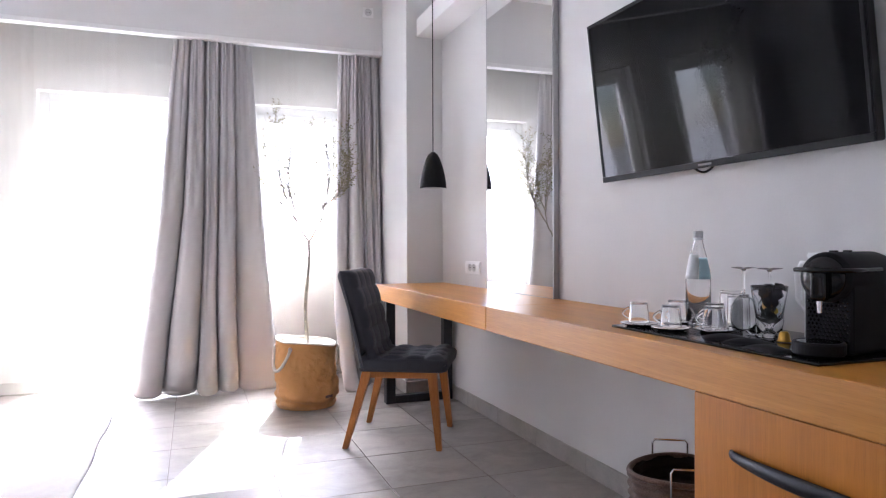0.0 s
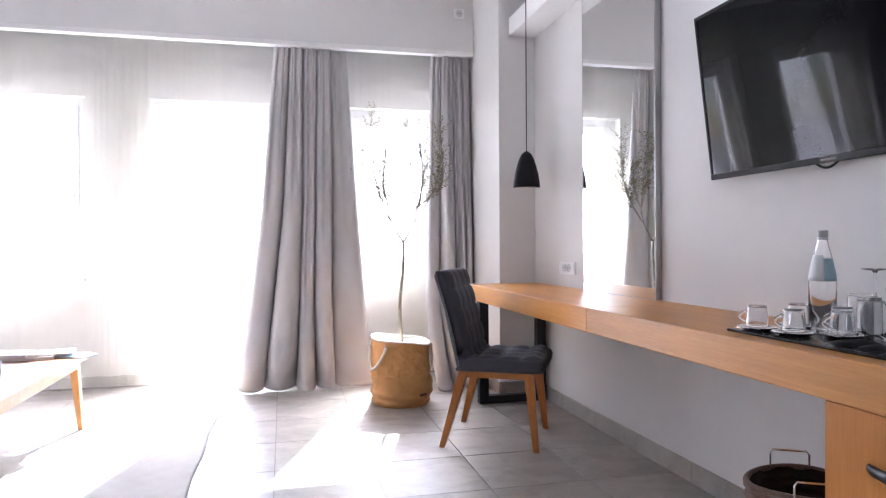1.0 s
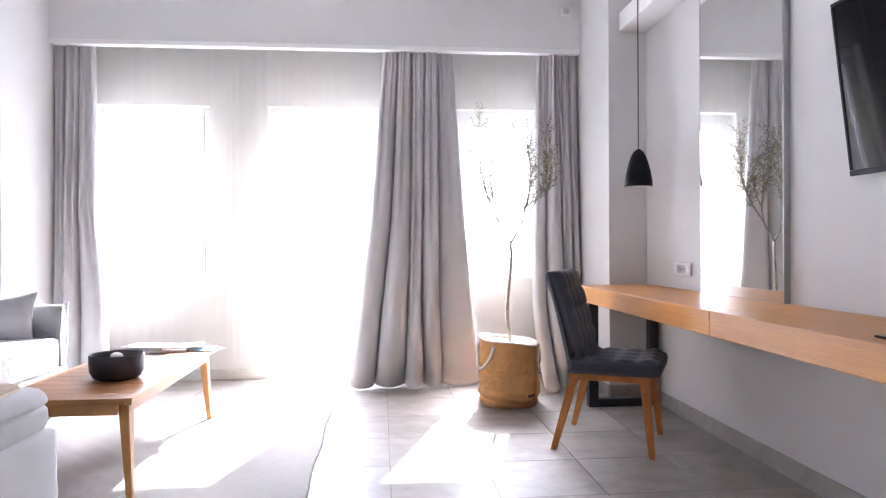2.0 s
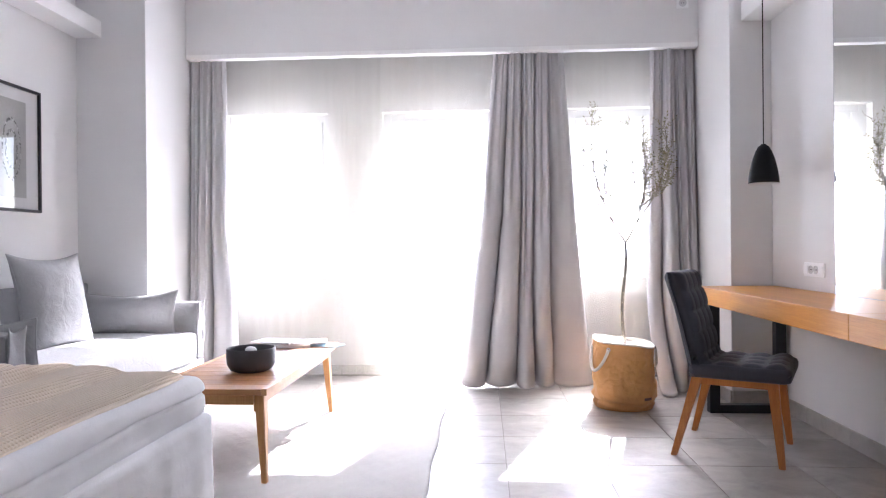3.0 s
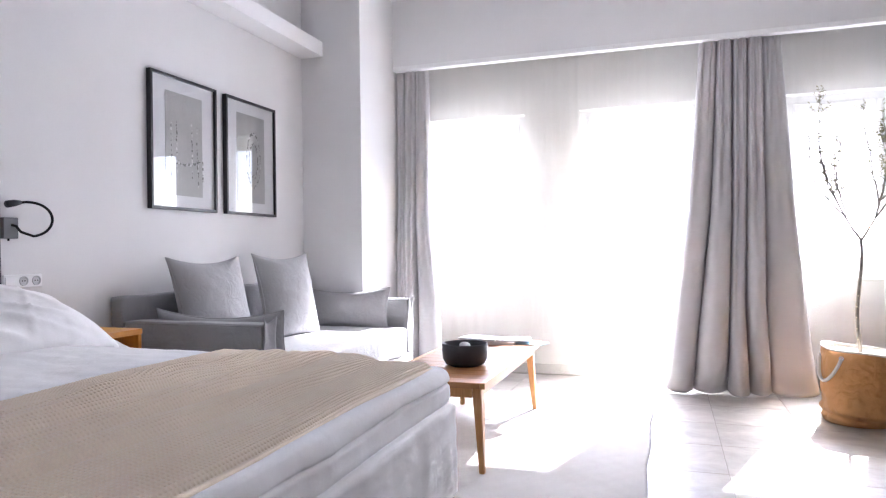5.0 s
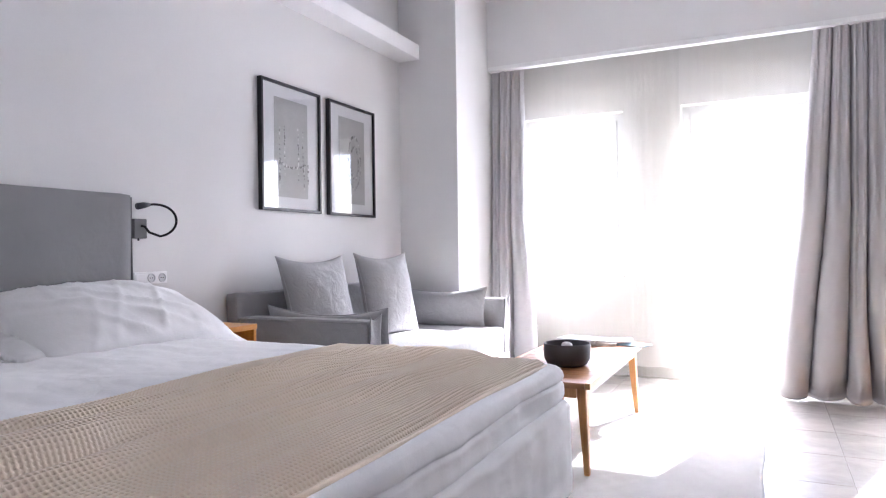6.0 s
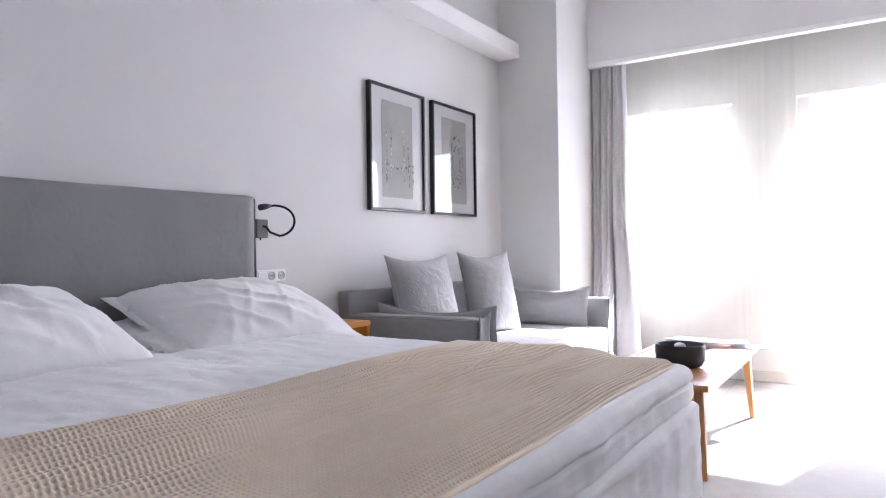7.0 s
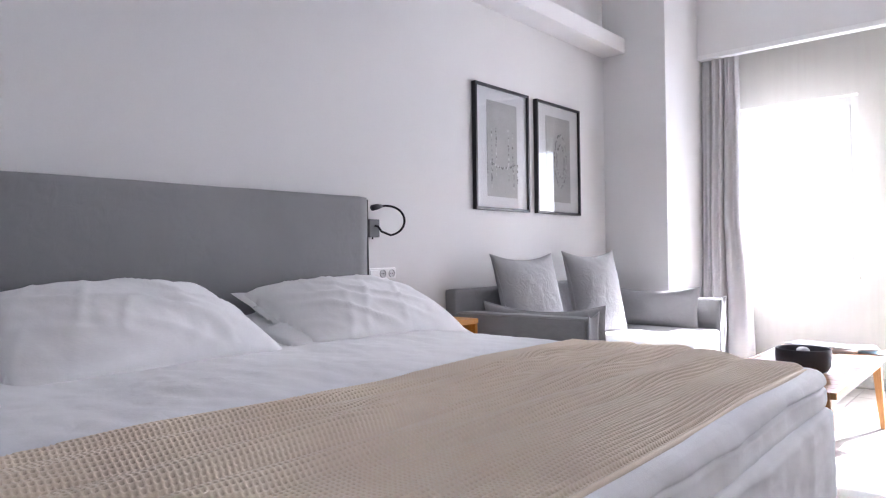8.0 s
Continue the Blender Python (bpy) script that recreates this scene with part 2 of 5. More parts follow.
M["paper_blue"] = plain("pale_blue_cover", (0.35, 0.55, 0.66), 0.4, vary=0.1)
M["paper_grey"] = plain("grey_magazine_cover", (0.22, 0.23, 0.26), 0.35, vary=0.25, big=12)
M["wicker"] = fabric("brown_wicker", (0.21, 0.135, 0.10), weave=260, vary=0.3, relief=0.9, sheen=0.1)
M["wicker_dark"] = fabric("dark_basket_inside", (0.03, 0.02, 0.017), weave=260, vary=0.3, relief=0.9, sheen=0.0)
M["terrace"] = plain("pale_terrace_stone", (0.5, 0.48, 0.45), 0.85, vary=0.1)
M["facade"] = plain("outer_render", (0.7, 0.69, 0.67), 0.9, vary=0.05)
M["bulb"] = plain("tiny_clear_bulb", (0.8, 0.72, 0.5), 0.2, vary=0.05)


# ---- building helpers ----
def mesh_of(name, bm, smooth=False):
    me = bpy.data.meshes.new(name)
    bm.normal_update()
    bm.to_mesh(me)
    bm.free()
    if smooth:
        for p in me.polygons:
            p.use_smooth = True
    return me


def thing(name, loc, label, category, group="", rz=0.0, kind=""):
    ob = new(name)
    ob.matrix_world = pose(*loc, 0, 0, rz)
    ob.empty_display_size = 0.1
    return tagged(ob, label, category, group, kind)


def part(name, bm, material, parent, label="", smooth=False, m=None):
    ob = new(name, mesh_of(name, bm, smooth))
    ob.data.materials.append(material)
    ob.parent = parent
    if m is not None:
        ob.matrix_basis = m
    if label:
        ob["label"] = label
    return ob


def solo(name, bm, material, label, category, loc=(0, 0, 0), rz=0.0, kind="", group="", smooth=False):
    ob = new(name, mesh_of(name, bm, smooth))
    ob.data.materials.append(material)
    ob.matrix_world = pose(*loc, 0, 0, rz)
    return tagged(ob, label, category, group, kind)


def box(x0, x1, y0, y1, z0, z1, bevel=0.0, bm=None, seg=2):
    b = bmesh.new()
    bmesh.ops.create_cube(b, size=1.0)
    bmesh.ops.scale(b, vec=(x1 - x0, y1 - y0, z1 - z0), verts=b.verts)
    bmesh.ops.translate(b, vec=((x0 + x1) / 2, (y0 + y1) / 2, (z0 + z1) / 2), verts=b.verts)
    if bevel:
        bmesh.ops.bevel(b, geom=b.edges, offset=bevel, segments=seg, affect="EDGES", profile=0.5)
    return join(bm, b) if bm else b


def join(bm, other):
    me = bpy.data.meshes.new("tmp")
    other.to_mesh(me)
    other.free()
    bm.from_mesh(me)
    bpy.data.meshes.remove(me)
    return bm


def lathe(profile, steps=32, bm=None, center=(0, 0, 0)):
    """Turn (radius, height) pairs round the z axis."""
    b = bm or bmesh.new()
    rings = []
    for r, z in profile:
        if r < 1e-5:
            rings.append([b.verts.new((center[0], center[1], center[2] + z))])
        else:
            rings.append([b.verts.new((center[0] + r * math.cos(2 * math.pi * k / steps), center[1] + r * math.sin(2 * math.pi * k / steps), center[2] + z)) for k in range(steps)])
    for a, c in zip(rings, rings[1:]):
        for k in range(steps):
            q = [a[k % len(a)], a[(k + 1) % len(a)], c[(k + 1) % len(c)], c[k % len(c)]]
            u = list(dict.fromkeys(q))
            if len(u) > 2:
                b.faces.new(u)
    return b


def tube(points, radius, steps=8, bm=None, closed=False):
    """A round bar along points; radius is a number or one per point."""
    b = bm or bmesh.new()
    pts = [Vector(p) for p in points]
    n = len(pts)
    radii = list(radius) if isinstance(radius, (list, tuple)) else [radius] * n
    rings, side = [], None
    for i, p in enumerate(pts):
        if closed:
            d = (pts[(i + 1) % n] - pts[i - 1]).normalized()
        else:
            d = (pts[min(i + 1, n - 1)] - pts[max(i - 1, 0)]).normalized()
        if side is None:
            side = d.orthogonal().normalized()
        side = (side - d * side.dot(d)).normalized()
        up = d.cross(side)
        rings.append([b.verts.new(p + radii[i] * (math.cos(2 * math.pi * k / steps) * side + math.sin(2 * math.pi * k / steps) * up)) for k in range(steps)])
    for i in range(n if closed else n - 1):
        a, c = rings[i], rings[(i + 1) % n]
        for k in range(steps):
            b.faces.new((a[k], a[(k + 1) % steps], c[(k + 1) % steps], c[k]))
    if not closed:
        b.faces.new(rings[0][::-1]), b.faces.new(rings[-1])
    return b


def sheet_mesh(f, nu, nv, name="cloth"):
    """A grid mesh from f(u, v) -> (x, y, z)."""
    bm = bmesh.new()
    vs = [[bm.verts.new(f(i / nu, j / nv)) for j in range(nv + 1)] for i in range(nu + 1)]
    for i in range(nu):
        for j in range(nv):
            bm.faces.new((vs[i][j], vs[i + 1][j], vs[i + 1][j + 1], vs[i][j + 1]))
    return bm


def solid(ob, thick):
    mod = ob.modifiers.new("thickness", "SOLIDIFY")
    mod.thickness, mod.offset = thick, 0
    return ob


def lerp(a, b, t):
    return a + (b - a) * t


def steps_of(pairs, t):
    """Piecewise linear value through (position, value) pairs."""
    for (t0, v0), (t1, v1) in zip(pairs, pairs[1:]):
        if t <= t1:
            return lerp(v0, v1, (t - t0) / (t1 - t0))
    return pairs[-1][1]


def soft_box(x0, x1, y0, y1, z0, z1, r=0.03, sag=0.0, seed=0.0, n=26):
    """An upholstered block: rounded edges, slightly uneven faces."""
    bm = bmesh.new()
    bmesh.ops.create_cube(bm, size=2.0)
    bmesh.ops.subdivide_edges(bm, edges=bm.edges, cuts=n, use_grid_fill=True)
    cx, cy, cz = (x0 + x1) / 2, (y0 + y1) / 2, (z0 + z1) / 2
    hx, hy, hz = (x1 - x0) / 2, (y1 - y0) / 2, (z1 - z0) / 2
    for v in bm.verts:
        p = Vector((v.co.x * hx, v.co.y * hy, v.co.z * hz))
        q = Vector((max(-hx + r, min(hx - r, p.x)), max(-hy + r, min(hy - r, p.y)), max(-hz + r, min(hz - r, p.z))))
        d = p - q
        if d.length > 1e-6:
            p = q + d.normalized() * r
        w = noise.noise(Vector((p.x * 5 + seed, p.y * 5, p.z * 5))) * sag
        p += (d.normalized() if d.length > 1e-6 else Vector((0, 0, 0))) * w
        v.co = p + Vector((cx, cy, cz))
    return bm



# ---- the room ----
XW, XE, YS, YPIER, YBEAM, YWIN, YOUT, ZC = -2.82, 1.737, -1.5, 4.43, 5.047, 5.40, 5.66, 3.02
PIER_W, PIER_E = -2.338, 1.478

bm = bmesh.new()
xs = [XW - 0.2]
for x0, x1, z0, z1 in WINDOWS:
    box(xs[-1], x0, YWIN, YOUT, 0.0, ZC, 0, bm)
    if z0 > 0:
        box(x0, x1, YWIN, YOUT, 0.0, z0, 0, bm)
    box(x0, x1, YWIN, YOUT, z1, ZC, 0, bm)
    xs.append(x1)
box(xs[-1], XE + 0.2, YWIN, YOUT, 0.0, ZC, 0, bm)
solo("wall_north", bm, M["white_wall"], "white plastered outer wall with a door and two windows", "wall", kind="structure")
solo("wall_west", box(XW - 0.2, XW, YS, YWIN, 0, ZC), M["wall"], "pale grey painted wall behind the bed and sofa", "wall", kind="structure")
solo("wall_east", box(XE, XE + 0.2, YS, YWIN, 0, ZC), M["wall"], "pale grey painted wall behind the long desk", "wall", kind="structure")
# Unseen wall, placed near and painted white to reflect fill light into the room.
solo("wall_south_bounce", box(XW - 0.2, XE + 0.2, YS - 0.2, YS, 0, ZC), M["white_wall"], "unseen white wall set close to bounce light into the room", "wall", kind="structure")
solo("ceiling", box(XW - 0.2, XE + 0.2, YS - 0.2, YOUT, ZC, ZC + 0.2), M["ceiling"], "plain white painted ceiling", "ceiling", kind="structure")
solo("pier_west", box(XW, PIER_W, YPIER, YWIN, 0, ZC, 0.004), M["wall"], "pale grey plastered pier beside the curtains", "pier", kind="structure")
solo("pier_east", box(PIER_E, XE, YPIER, YWIN, 0, ZC, 0.004), M["wall"], "pale grey plastered pier beside the curtains", "pier", kind="structure")
solo("bulkhead", box(PIER_W, PIER_E, YBEAM, YBEAM + 0.06, 2.490, ZC), M["wall"], "pale grey curtain bulkhead over the windows", "bulkhead", kind="structure")
solo("trim_bulkhead", box(PIER_W + 0.002, PIER_E - 0.002, YBEAM - 0.006, YBEAM + 0.064, 2.455, 2.490, 0.003), M["trim_white"], "white painted edge strip of the curtain bulkhead", "trim", kind="structure")
solo("ledge_west", box(XW, -2.64, YS, YPIER, 2.442, 2.552, 0.004), M["white_wall"], "white plastered ledge high along the wall", "ledge", kind="structure")
solo("ledge_east", box(1.552, XE, YS, YPIER, 2.43, 2.552, 0.004), M["white_wall"], "white plastered ledge high along the wall", "ledge", kind="structure")
solo("ground", box(-400, 400, 5.66, 800, -0.6, -0.35), M["terrace"], "pale sunlit ground outside the windows", "ground", kind="structure")
solo("terrace", box(-6, 6, 5.66, 8.2, -0.34, -0.03), M["terrace"], "pale stone terrace outside the door", "terrace", kind="structure")


def window(name, x0, x1, z0, z1, label, bottom):
    w = thing(name, ((x0 + x1) / 2, 5.52, z0), label, "window", kind="structure")
    hw, h = (x1 - x0) / 2, z1 - z0
    f = bmesh.new()
    box(-hw, -hw + 0.06, -0.035, 0.035, 0, h, 0.004, f)
    box(hw - 0.06, hw, -0.035, 0.035, 0, h, 0.004, f)
    box(-hw + 0.06, hw - 0.06, -0.034, 0.034, h - 0.06, h, 0.004, f)
    box(-hw + 0.06, hw - 0.06, -0.034, 0.034, 0, 0.05, 0.004, f)
    part("window_frame", f, M["pvc"], w)
    s = bmesh.new()
    a, b0, b1 = hw - 0.062, 0.052, h - 0.062
    box(-a, -a + 0.065, -0.055, 0.02, b0, b1, 0.006, s)
    box(a - 0.065, a, -0.055, 0.02, b0, b1, 0.006, s)
    box(-a + 0.065, a - 0.065, -0.053, 0.018, b1 - 0.07, b1, 0.006, s)
    box(-a + 0.065, a - 0.065, -0.053, 0.018, b0, b0 + bottom, 0.006, s)
    part("sash", s, M["pvc"], w)
    p = part("pane", box(-a + 0.06, a - 0.06, -0.022, -0.014, b0 + bottom - 0.005, b1 - 0.065), M["pane"], w)
    p.visible_shadow = False
    if z0 > 0.1:
        part("window_sill", box(-hw + 0.002, hw - 0.002, -0.15, -0.037, -0.004, 0.016, 0.004), M["trim_white"], w)
    hd = bmesh.new()
    box(a - 0.045, a - 0.02, -0.063, -0.0545, h * 0.45, h * 0.45 + 0.07, 0.003, hd)
    tube([(a - 0.032, -0.06, h * 0.45 + 0.035), (a - 0.032, -0.095, h * 0.45 + 0.035), (a - 0.032, -0.1, h * 0.45 - 0.06)], 0.008, 8, hd)
    part("handle", hd, M["chrome"], w)


window("window_1", *WINDOWS[0], "white framed window behind sheer curtains", 0.09)
window("door_1", *WINDOWS[1], "white framed glass balcony door behind sheer curtains", 0.10)
window("window_2", *WINDOWS[2], "white framed window behind sheer curtains", 0.11)


# ---- curtains ----
def drape(name, label, top, mid, hem, cuts, deep, seed, ytop=5.16, yhem=5.10, flare=0.12, amp=0.17, thick=0.004, ends=(0, 0), lean=0.0):
    """A gathered curtain: tight pleats at the heading run together into a few broad rounded lobes at the hem."""
    rnd = random.Random(seed)
    h = 2.50
    n = len(deep)
    folds = 2 * n
    mids = [rnd.uniform(0.36, 0.64) for _ in deep]
    reach = [rnd.uniform(0.55, 1.0) for _ in deep]
    shift = [0.0] + [rnd.uniform(-0.025, 0.025) for _ in range(n - 1)] + [0.0]
    even = [k / n for k in range(n + 1)]

    def smooth(a, b, t):
        t = min(1.0, max(0.0, (t - a) / (b - a)))
        return t * t * (3 - 2 * t)

    def f(u, v):
        z = h * (1 - v)
        x0 = steps_of(((0, top[0]), (0.5, mid[0]), (1, hem[0])), v)
        x1 = steps_of(((0, top[1]), (0.5, mid[1]), (1, hem[1])), v)
        k = min(n - 1, int(u * n))
        s = u * n - k
        c0 = lerp(even[k], cuts[k], min(1.0, 0.25 + v)) + shift[k] * math.sin(3 * v + k)
        c1 = lerp(even[k + 1], cuts[k + 1], min(1.0, 0.25 + v)) + shift[k + 1] * math.sin(3 * v + k + 1)
        lobe = max(0.0, math.sin(math.pi * s)) ** 0.62
        crease = math.exp(-((s - mids[k]) / 0.13) ** 2) * (1 - smooth(reach[k] * 0.55, reach[k], v))
        pleat = abs(math.sin(math.pi * 3 * s + 0.4 * math.sin(2.0 * k) * (1 - abs(2 * s - 1)))) ** 0.7
        y = lerp(ytop, yhem, v)
        y -= amp * deep[k] * (0.38 + 0.62 * v) * (lobe - 0.4 * crease)
        y -= 0.024 * max(0.0, 1 - 2.2 * v) ** 1.3 * pleat
        y -= flare * max(0.0, v - 0.72) ** 1.6 * (1.6 + 0.5 * math.sin(k * 2.3 + seed))
        y += 0.16 * (ends[0] * max(0.0, 1 - u / 0.07) + ends[1] * max(0.0, 1 - (1 - u) / 0.07))
        wide = (c1 - c0) * (x1 - x0)
        tuck = smooth(0.90, 1.0, v)
        x = lerp(x0, x1, lerp(c0, c1, s)) - (0.11 * (0.3 + 0.7 * v) - 0.14 * tuck * deep[k]) * wide * math.sin(2 * math.pi * s)
        x += 0.003 * math.sin(5 * v + 2 * k + seed) * min(1.0, 12 * u, 12 * (1 - u))
        y += 0.10 * deep[k] * tuck * tuck * lobe + 0.0015 * noise.noise(Vector((u * 14, v * 5, seed)))
        z = max(0.004 + 0.004 * (1 + math.sin(9 * u + seed)), z + 0.028 * (1 - lobe) * tuck)
        return (x, y, z)

    root = thing(name, (0, 0, 0), label, "curtain", "grey drapes at the windows")
    c = part("cloth", sheet_mesh(f, n * 48, 110), M["drape"], root, smooth=True)
    solid(c, thick)
    head = bmesh.new()
    for k in range(folds * 2):
        x = lerp(top[0] + 0.01, top[1] - 0.01, k / (folds * 2 - 1))
        box(x - 0.008, x + 0.008, ytop - 0.012, ytop - 0.004, 2.475, 2.515, 0.002, head)
    part("heading_tape", head, M["drape"], root)


drape("drape", "warm grey floor-length drape bunched beside the door", (0.0, 0.515), (-0.10, 0.60), (-0.26, 0.70), (0, 0.20, 0.42, 0.56, 0.70, 1.0), (0.8, 1.2, 1.0, 1.1, 0.5), 3, flare=0.9, yhem=5.13)
drape("drape", "warm grey floor-length drape drawn against the pier", (1.165, 1.472), (1.13, 1.472), (1.09, 1.474), (0, 0.28, 0.60, 0.82, 1.0), (0.5, 1.1, 0.9, 0.7), 8, flare=1.6, yhem=5.07, ends=(0, 1))
drape("drape", "warm grey floor-length drape drawn against the pier", (-2.334, -2.07), (-2.334, -2.05), (-2.334, -1.93), (0, 0.24, 0.52, 1.0), (0.7, 1.0, 0.7), 5, flare=0.5, yhem=5.11, ends=(1, 0))


def voile(name, label, x_of, seed, y0=5.285, cloth="sheer"):
    """A fine gathered sheer; x_of(u) crowds the pleats where the cloth is bunched."""
    def f(u, v):
        z = 2.505 - 2.495 * v
        n = 118
        w = 0.005 + 0.003 * v
        y = y0 + w * math.sin(u * n * 1.0 + 0.8 * math.sin(u * 17 + seed)) + 0.012 * math.sin(u * 31 + seed + 0.5 * v)
        y -= 0.06 * max(0, v - 0.9) * (1 + math.sin(u * 43 + seed))
        x = x_of(u) + 0.0012 * math.sin(u * n * 2 + v * 2) + 0.010 * v * math.sin(u * 23 + seed)
        return (x, y, z)
    root = thing(name, (0, 0, 0), label, "curtain", "sheer curtains at the windows")
    part("cloth", sheet_mesh(f, 560, 24), M[cloth], root, smooth=True)
    hem = part("hem", sheet_mesh(lambda u, v: Vector(f(u, 0.965 + 0.035 * v)) + Vector((0, -0.003, 0)), 560, 2), M[cloth], root, smooth=True)
    return root


voile("sheer_curtain", "cream translucent voile bunched beside the balcony door", lambda u: lerp(-2.336, -1.30, u / 0.55) if u < 0.55 else lerp(-1.30, -0.885, (u - 0.55) / 0.45), 1, cloth="sheer_bunched")
voile("sheer_curtain", "cream translucent voile drawn over the door and window", lambda u: lerp(-0.884, 1.476, u), 4, 5.287)
tr = bmesh.new()
box(PIER_W + 0.01, PIER_E - 0.01, 5.15, 5.17, 2.512, 2.53, 0.003, tr)
solo("curtain_rail", tr, M["trim_white"], "white curtain rail for the drapes behind the bulkhead", "curtain rail", group="curtain rails")
solo("curtain_rail", box(PIER_W + 0.01, PIER_E - 0.01, 5.28, 5.30, 2.512, 2.53, 0.003), M["trim_white"], "white curtain rail for the sheers behind the bulkhead", "curtain rail", group="curtain rails")


# ---- desk wall ----
def desk():
    d = thing("desk", (1.49, 2.4, 0), "long honey oak wall desk with a thick front edge", "desk")
    for y0, y1 in ((2.6215, 4.40), (0.2, 2.6185)):
        b = box(1.255 - 1.49, XE - 0.001 - 1.49, y0 - 2.4, y1 - 2.4, 0.654, 0.755, 0.003)
        part("desktop", b, M["oak"], d)
    fr = bmesh.new()
    for x in (1.205, 1.655):
        box(x - 1.49 + (0.06 if x < 1.3 else 0), x + 0.06 - 1.49 + (0.06 if x < 1.3 else 0), 4.19 - 2.4, 4.25 - 2.4, 0.0, 0.6535, 0.003, fr)
    box(1.325 - 1.49, 1.655 - 1.49, 4.192 - 2.4, 4.248 - 2.4, 0.0, 0.05, 0.003, fr)
    part("desk_frame", fr, M["black_metal"], d, "black square steel leg frame")


desk()


def drawer_unit():
    d = thing("drawer_unit", (1.49, 0.85, 0), "honey oak drawer unit under the long desk", "cabinet")
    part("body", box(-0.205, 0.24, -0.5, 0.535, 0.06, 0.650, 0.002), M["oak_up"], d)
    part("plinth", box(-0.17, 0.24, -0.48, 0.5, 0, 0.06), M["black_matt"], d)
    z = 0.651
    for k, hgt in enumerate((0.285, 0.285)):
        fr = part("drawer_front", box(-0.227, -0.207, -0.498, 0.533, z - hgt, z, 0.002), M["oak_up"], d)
        pts = []
        for i in range(25):
            t = i / 24
            pts.append((-0.229 - 0.034 * math.sin(math.pi * t) ** 0.6, 0.41 - 0.44 * t, z - 0.118))
        h = bmesh.new()
        tube(pts, [0.006 + 0.0045 * math.sin(math.pi * i / 24) for i in range(25)], 8, h)
        bmesh.ops.scale(h, vec=(1, 1, 1.7), verts=h.verts, space=Matrix.Translation((0, 0, -(z - 0.118))))
        part("handle", h, M["black_metal"], fr, "dark curved metal bow handle", smooth=True)
        z -= hgt + 0.005


drawer_unit()


def chair():
    c = thing("dining_chair", (1.145, 3.475, 0), "charcoal tufted dining chair with honey wooden legs", "chair", rz=-27.7)

    def tuft(u, v, nu, nv):
        a = abs(math.sin(math.pi * u * nu)) * abs(math.sin(math.pi * v * nv))
        return a ** 0.45

    def seat(u, v):
        # u runs round the section, v across the width
        y = lerp(-0.225, 0.225, v)
        edge = max(0.0, 1 - min(v, 1 - v) / 0.07)
        if u < 0.5:
            t = u * 2
            x = lerp(-0.17, 0.27, t)
            z = 0.450 + 0.022 * tuft(t, v, 4, 4) - 0.02 * edge ** 2 - 0.03 * max(0, (t - 0.88) / 0.12) ** 2 - 0.012 * math.sin(math.pi * t)
        else:
            t = (u - 0.5) * 2
            x = lerp(0.275, -0.17, t)
            z = 0.375 + 0.02 * edge ** 2 + 0.03 * max(0, (0.1 - t) / 0.1) ** 2
        return (x, y * (1 - 0.02 * edge), z)

    s = sheet_mesh(seat, 96, 56)
    bmesh.ops.remove_doubles(s, verts=s.verts, dist=0.0005)
    bmesh.ops.holes_fill(s, edges=[e for e in s.edges if e.is_boundary], sides=0)
    part("seat", s, M["charcoal"], c, smooth=True)

    part("seat_base", soft_box(-0.168, 0.274, -0.224, 0.224, 0.376, 0.450, 0.024, n=14), M["charcoal"], c, smooth=True)

    def back(u, v):
        y = lerp(-0.225, 0.225, v) * 1.0
        edge = max(0.0, 1 - min(v, 1 - v) / 0.08)
        if u < 0.5:
            t = u * 2
            n = 0.040 + 0.014 * tuft(v, t, 4, 5) - 0.03 * edge ** 2
        else:
            t = 2 - u * 2
            n = -0.042 + 0.022 * edge ** 2
        if t > 0.94:
            n *= 1 - 0.5 * ((t - 0.94) / 0.06) ** 2
        z = lerp(0.385, 0.885, t)
        x = -0.125 - 0.085 * t - 0.045 * t * t
        return (x + n * 0.97, y * (1 - 0.02 * edge), z + n * 0.2)

    b = sheet_mesh(back, 110, 56)
    bmesh.ops.remove_doubles(b, verts=b.verts, dist=0.0005)
    bmesh.ops.holes_fill(b, edges=[e for e in b.edges if e.is_boundary], sides=0)
    part("backrest", b, M["charcoal"], c, smooth=True)
    for sx, sy, fx, fy in ((-0.135, 0.185, -0.235, 0.255), (-0.135, -0.185, -0.235, -0.245), (0.195, 0.185, 0.235, 0.222), (0.195, -0.185, 0.235, -0.228)):
        g = bmesh.new()
        a, e = 0.024, 0.014
        vt = [g.verts.new((sx + dx * a, sy + dy * a * 0.8, 0.378)) for dx, dy in ((-1, -1), (1, -1), (1, 1), (-1, 1))]
        vb = [g.verts.new((fx + dx * e, fy + dy * e, 0.0)) for dx, dy in ((-1, -1), (1, -1), (1, 1), (-1, 1))]
        g.faces.new(vt), g.faces.new(vb[::-1])
        for k in range(4):
            g.faces.new((vt[k], vb[k], vb[(k + 1) % 4], vt[(k + 1) % 4]))
        bmesh.ops.recalc_face_normals(g, faces=g.faces)
        bmesh.ops.bevel(g, geom=g.edges, offset=0.003, segments=2, affect="EDGES")
        part("leg", g, M["leg_wood"], c)
    for y in (-0.185, 0.185):
        part("seat_rail", box(-0.12, 0.18, y - 0.012, y + 0.012, 0.345, 0.377, 0.003), M["leg_wood"], c)
    for x in (-0.135, 0.195):
        part("seat_rail", box(x - 0.012, x + 0.012, -0.17, 0.17, 0.345, 0.376, 0.003), M["leg_wood"], c)


chair()


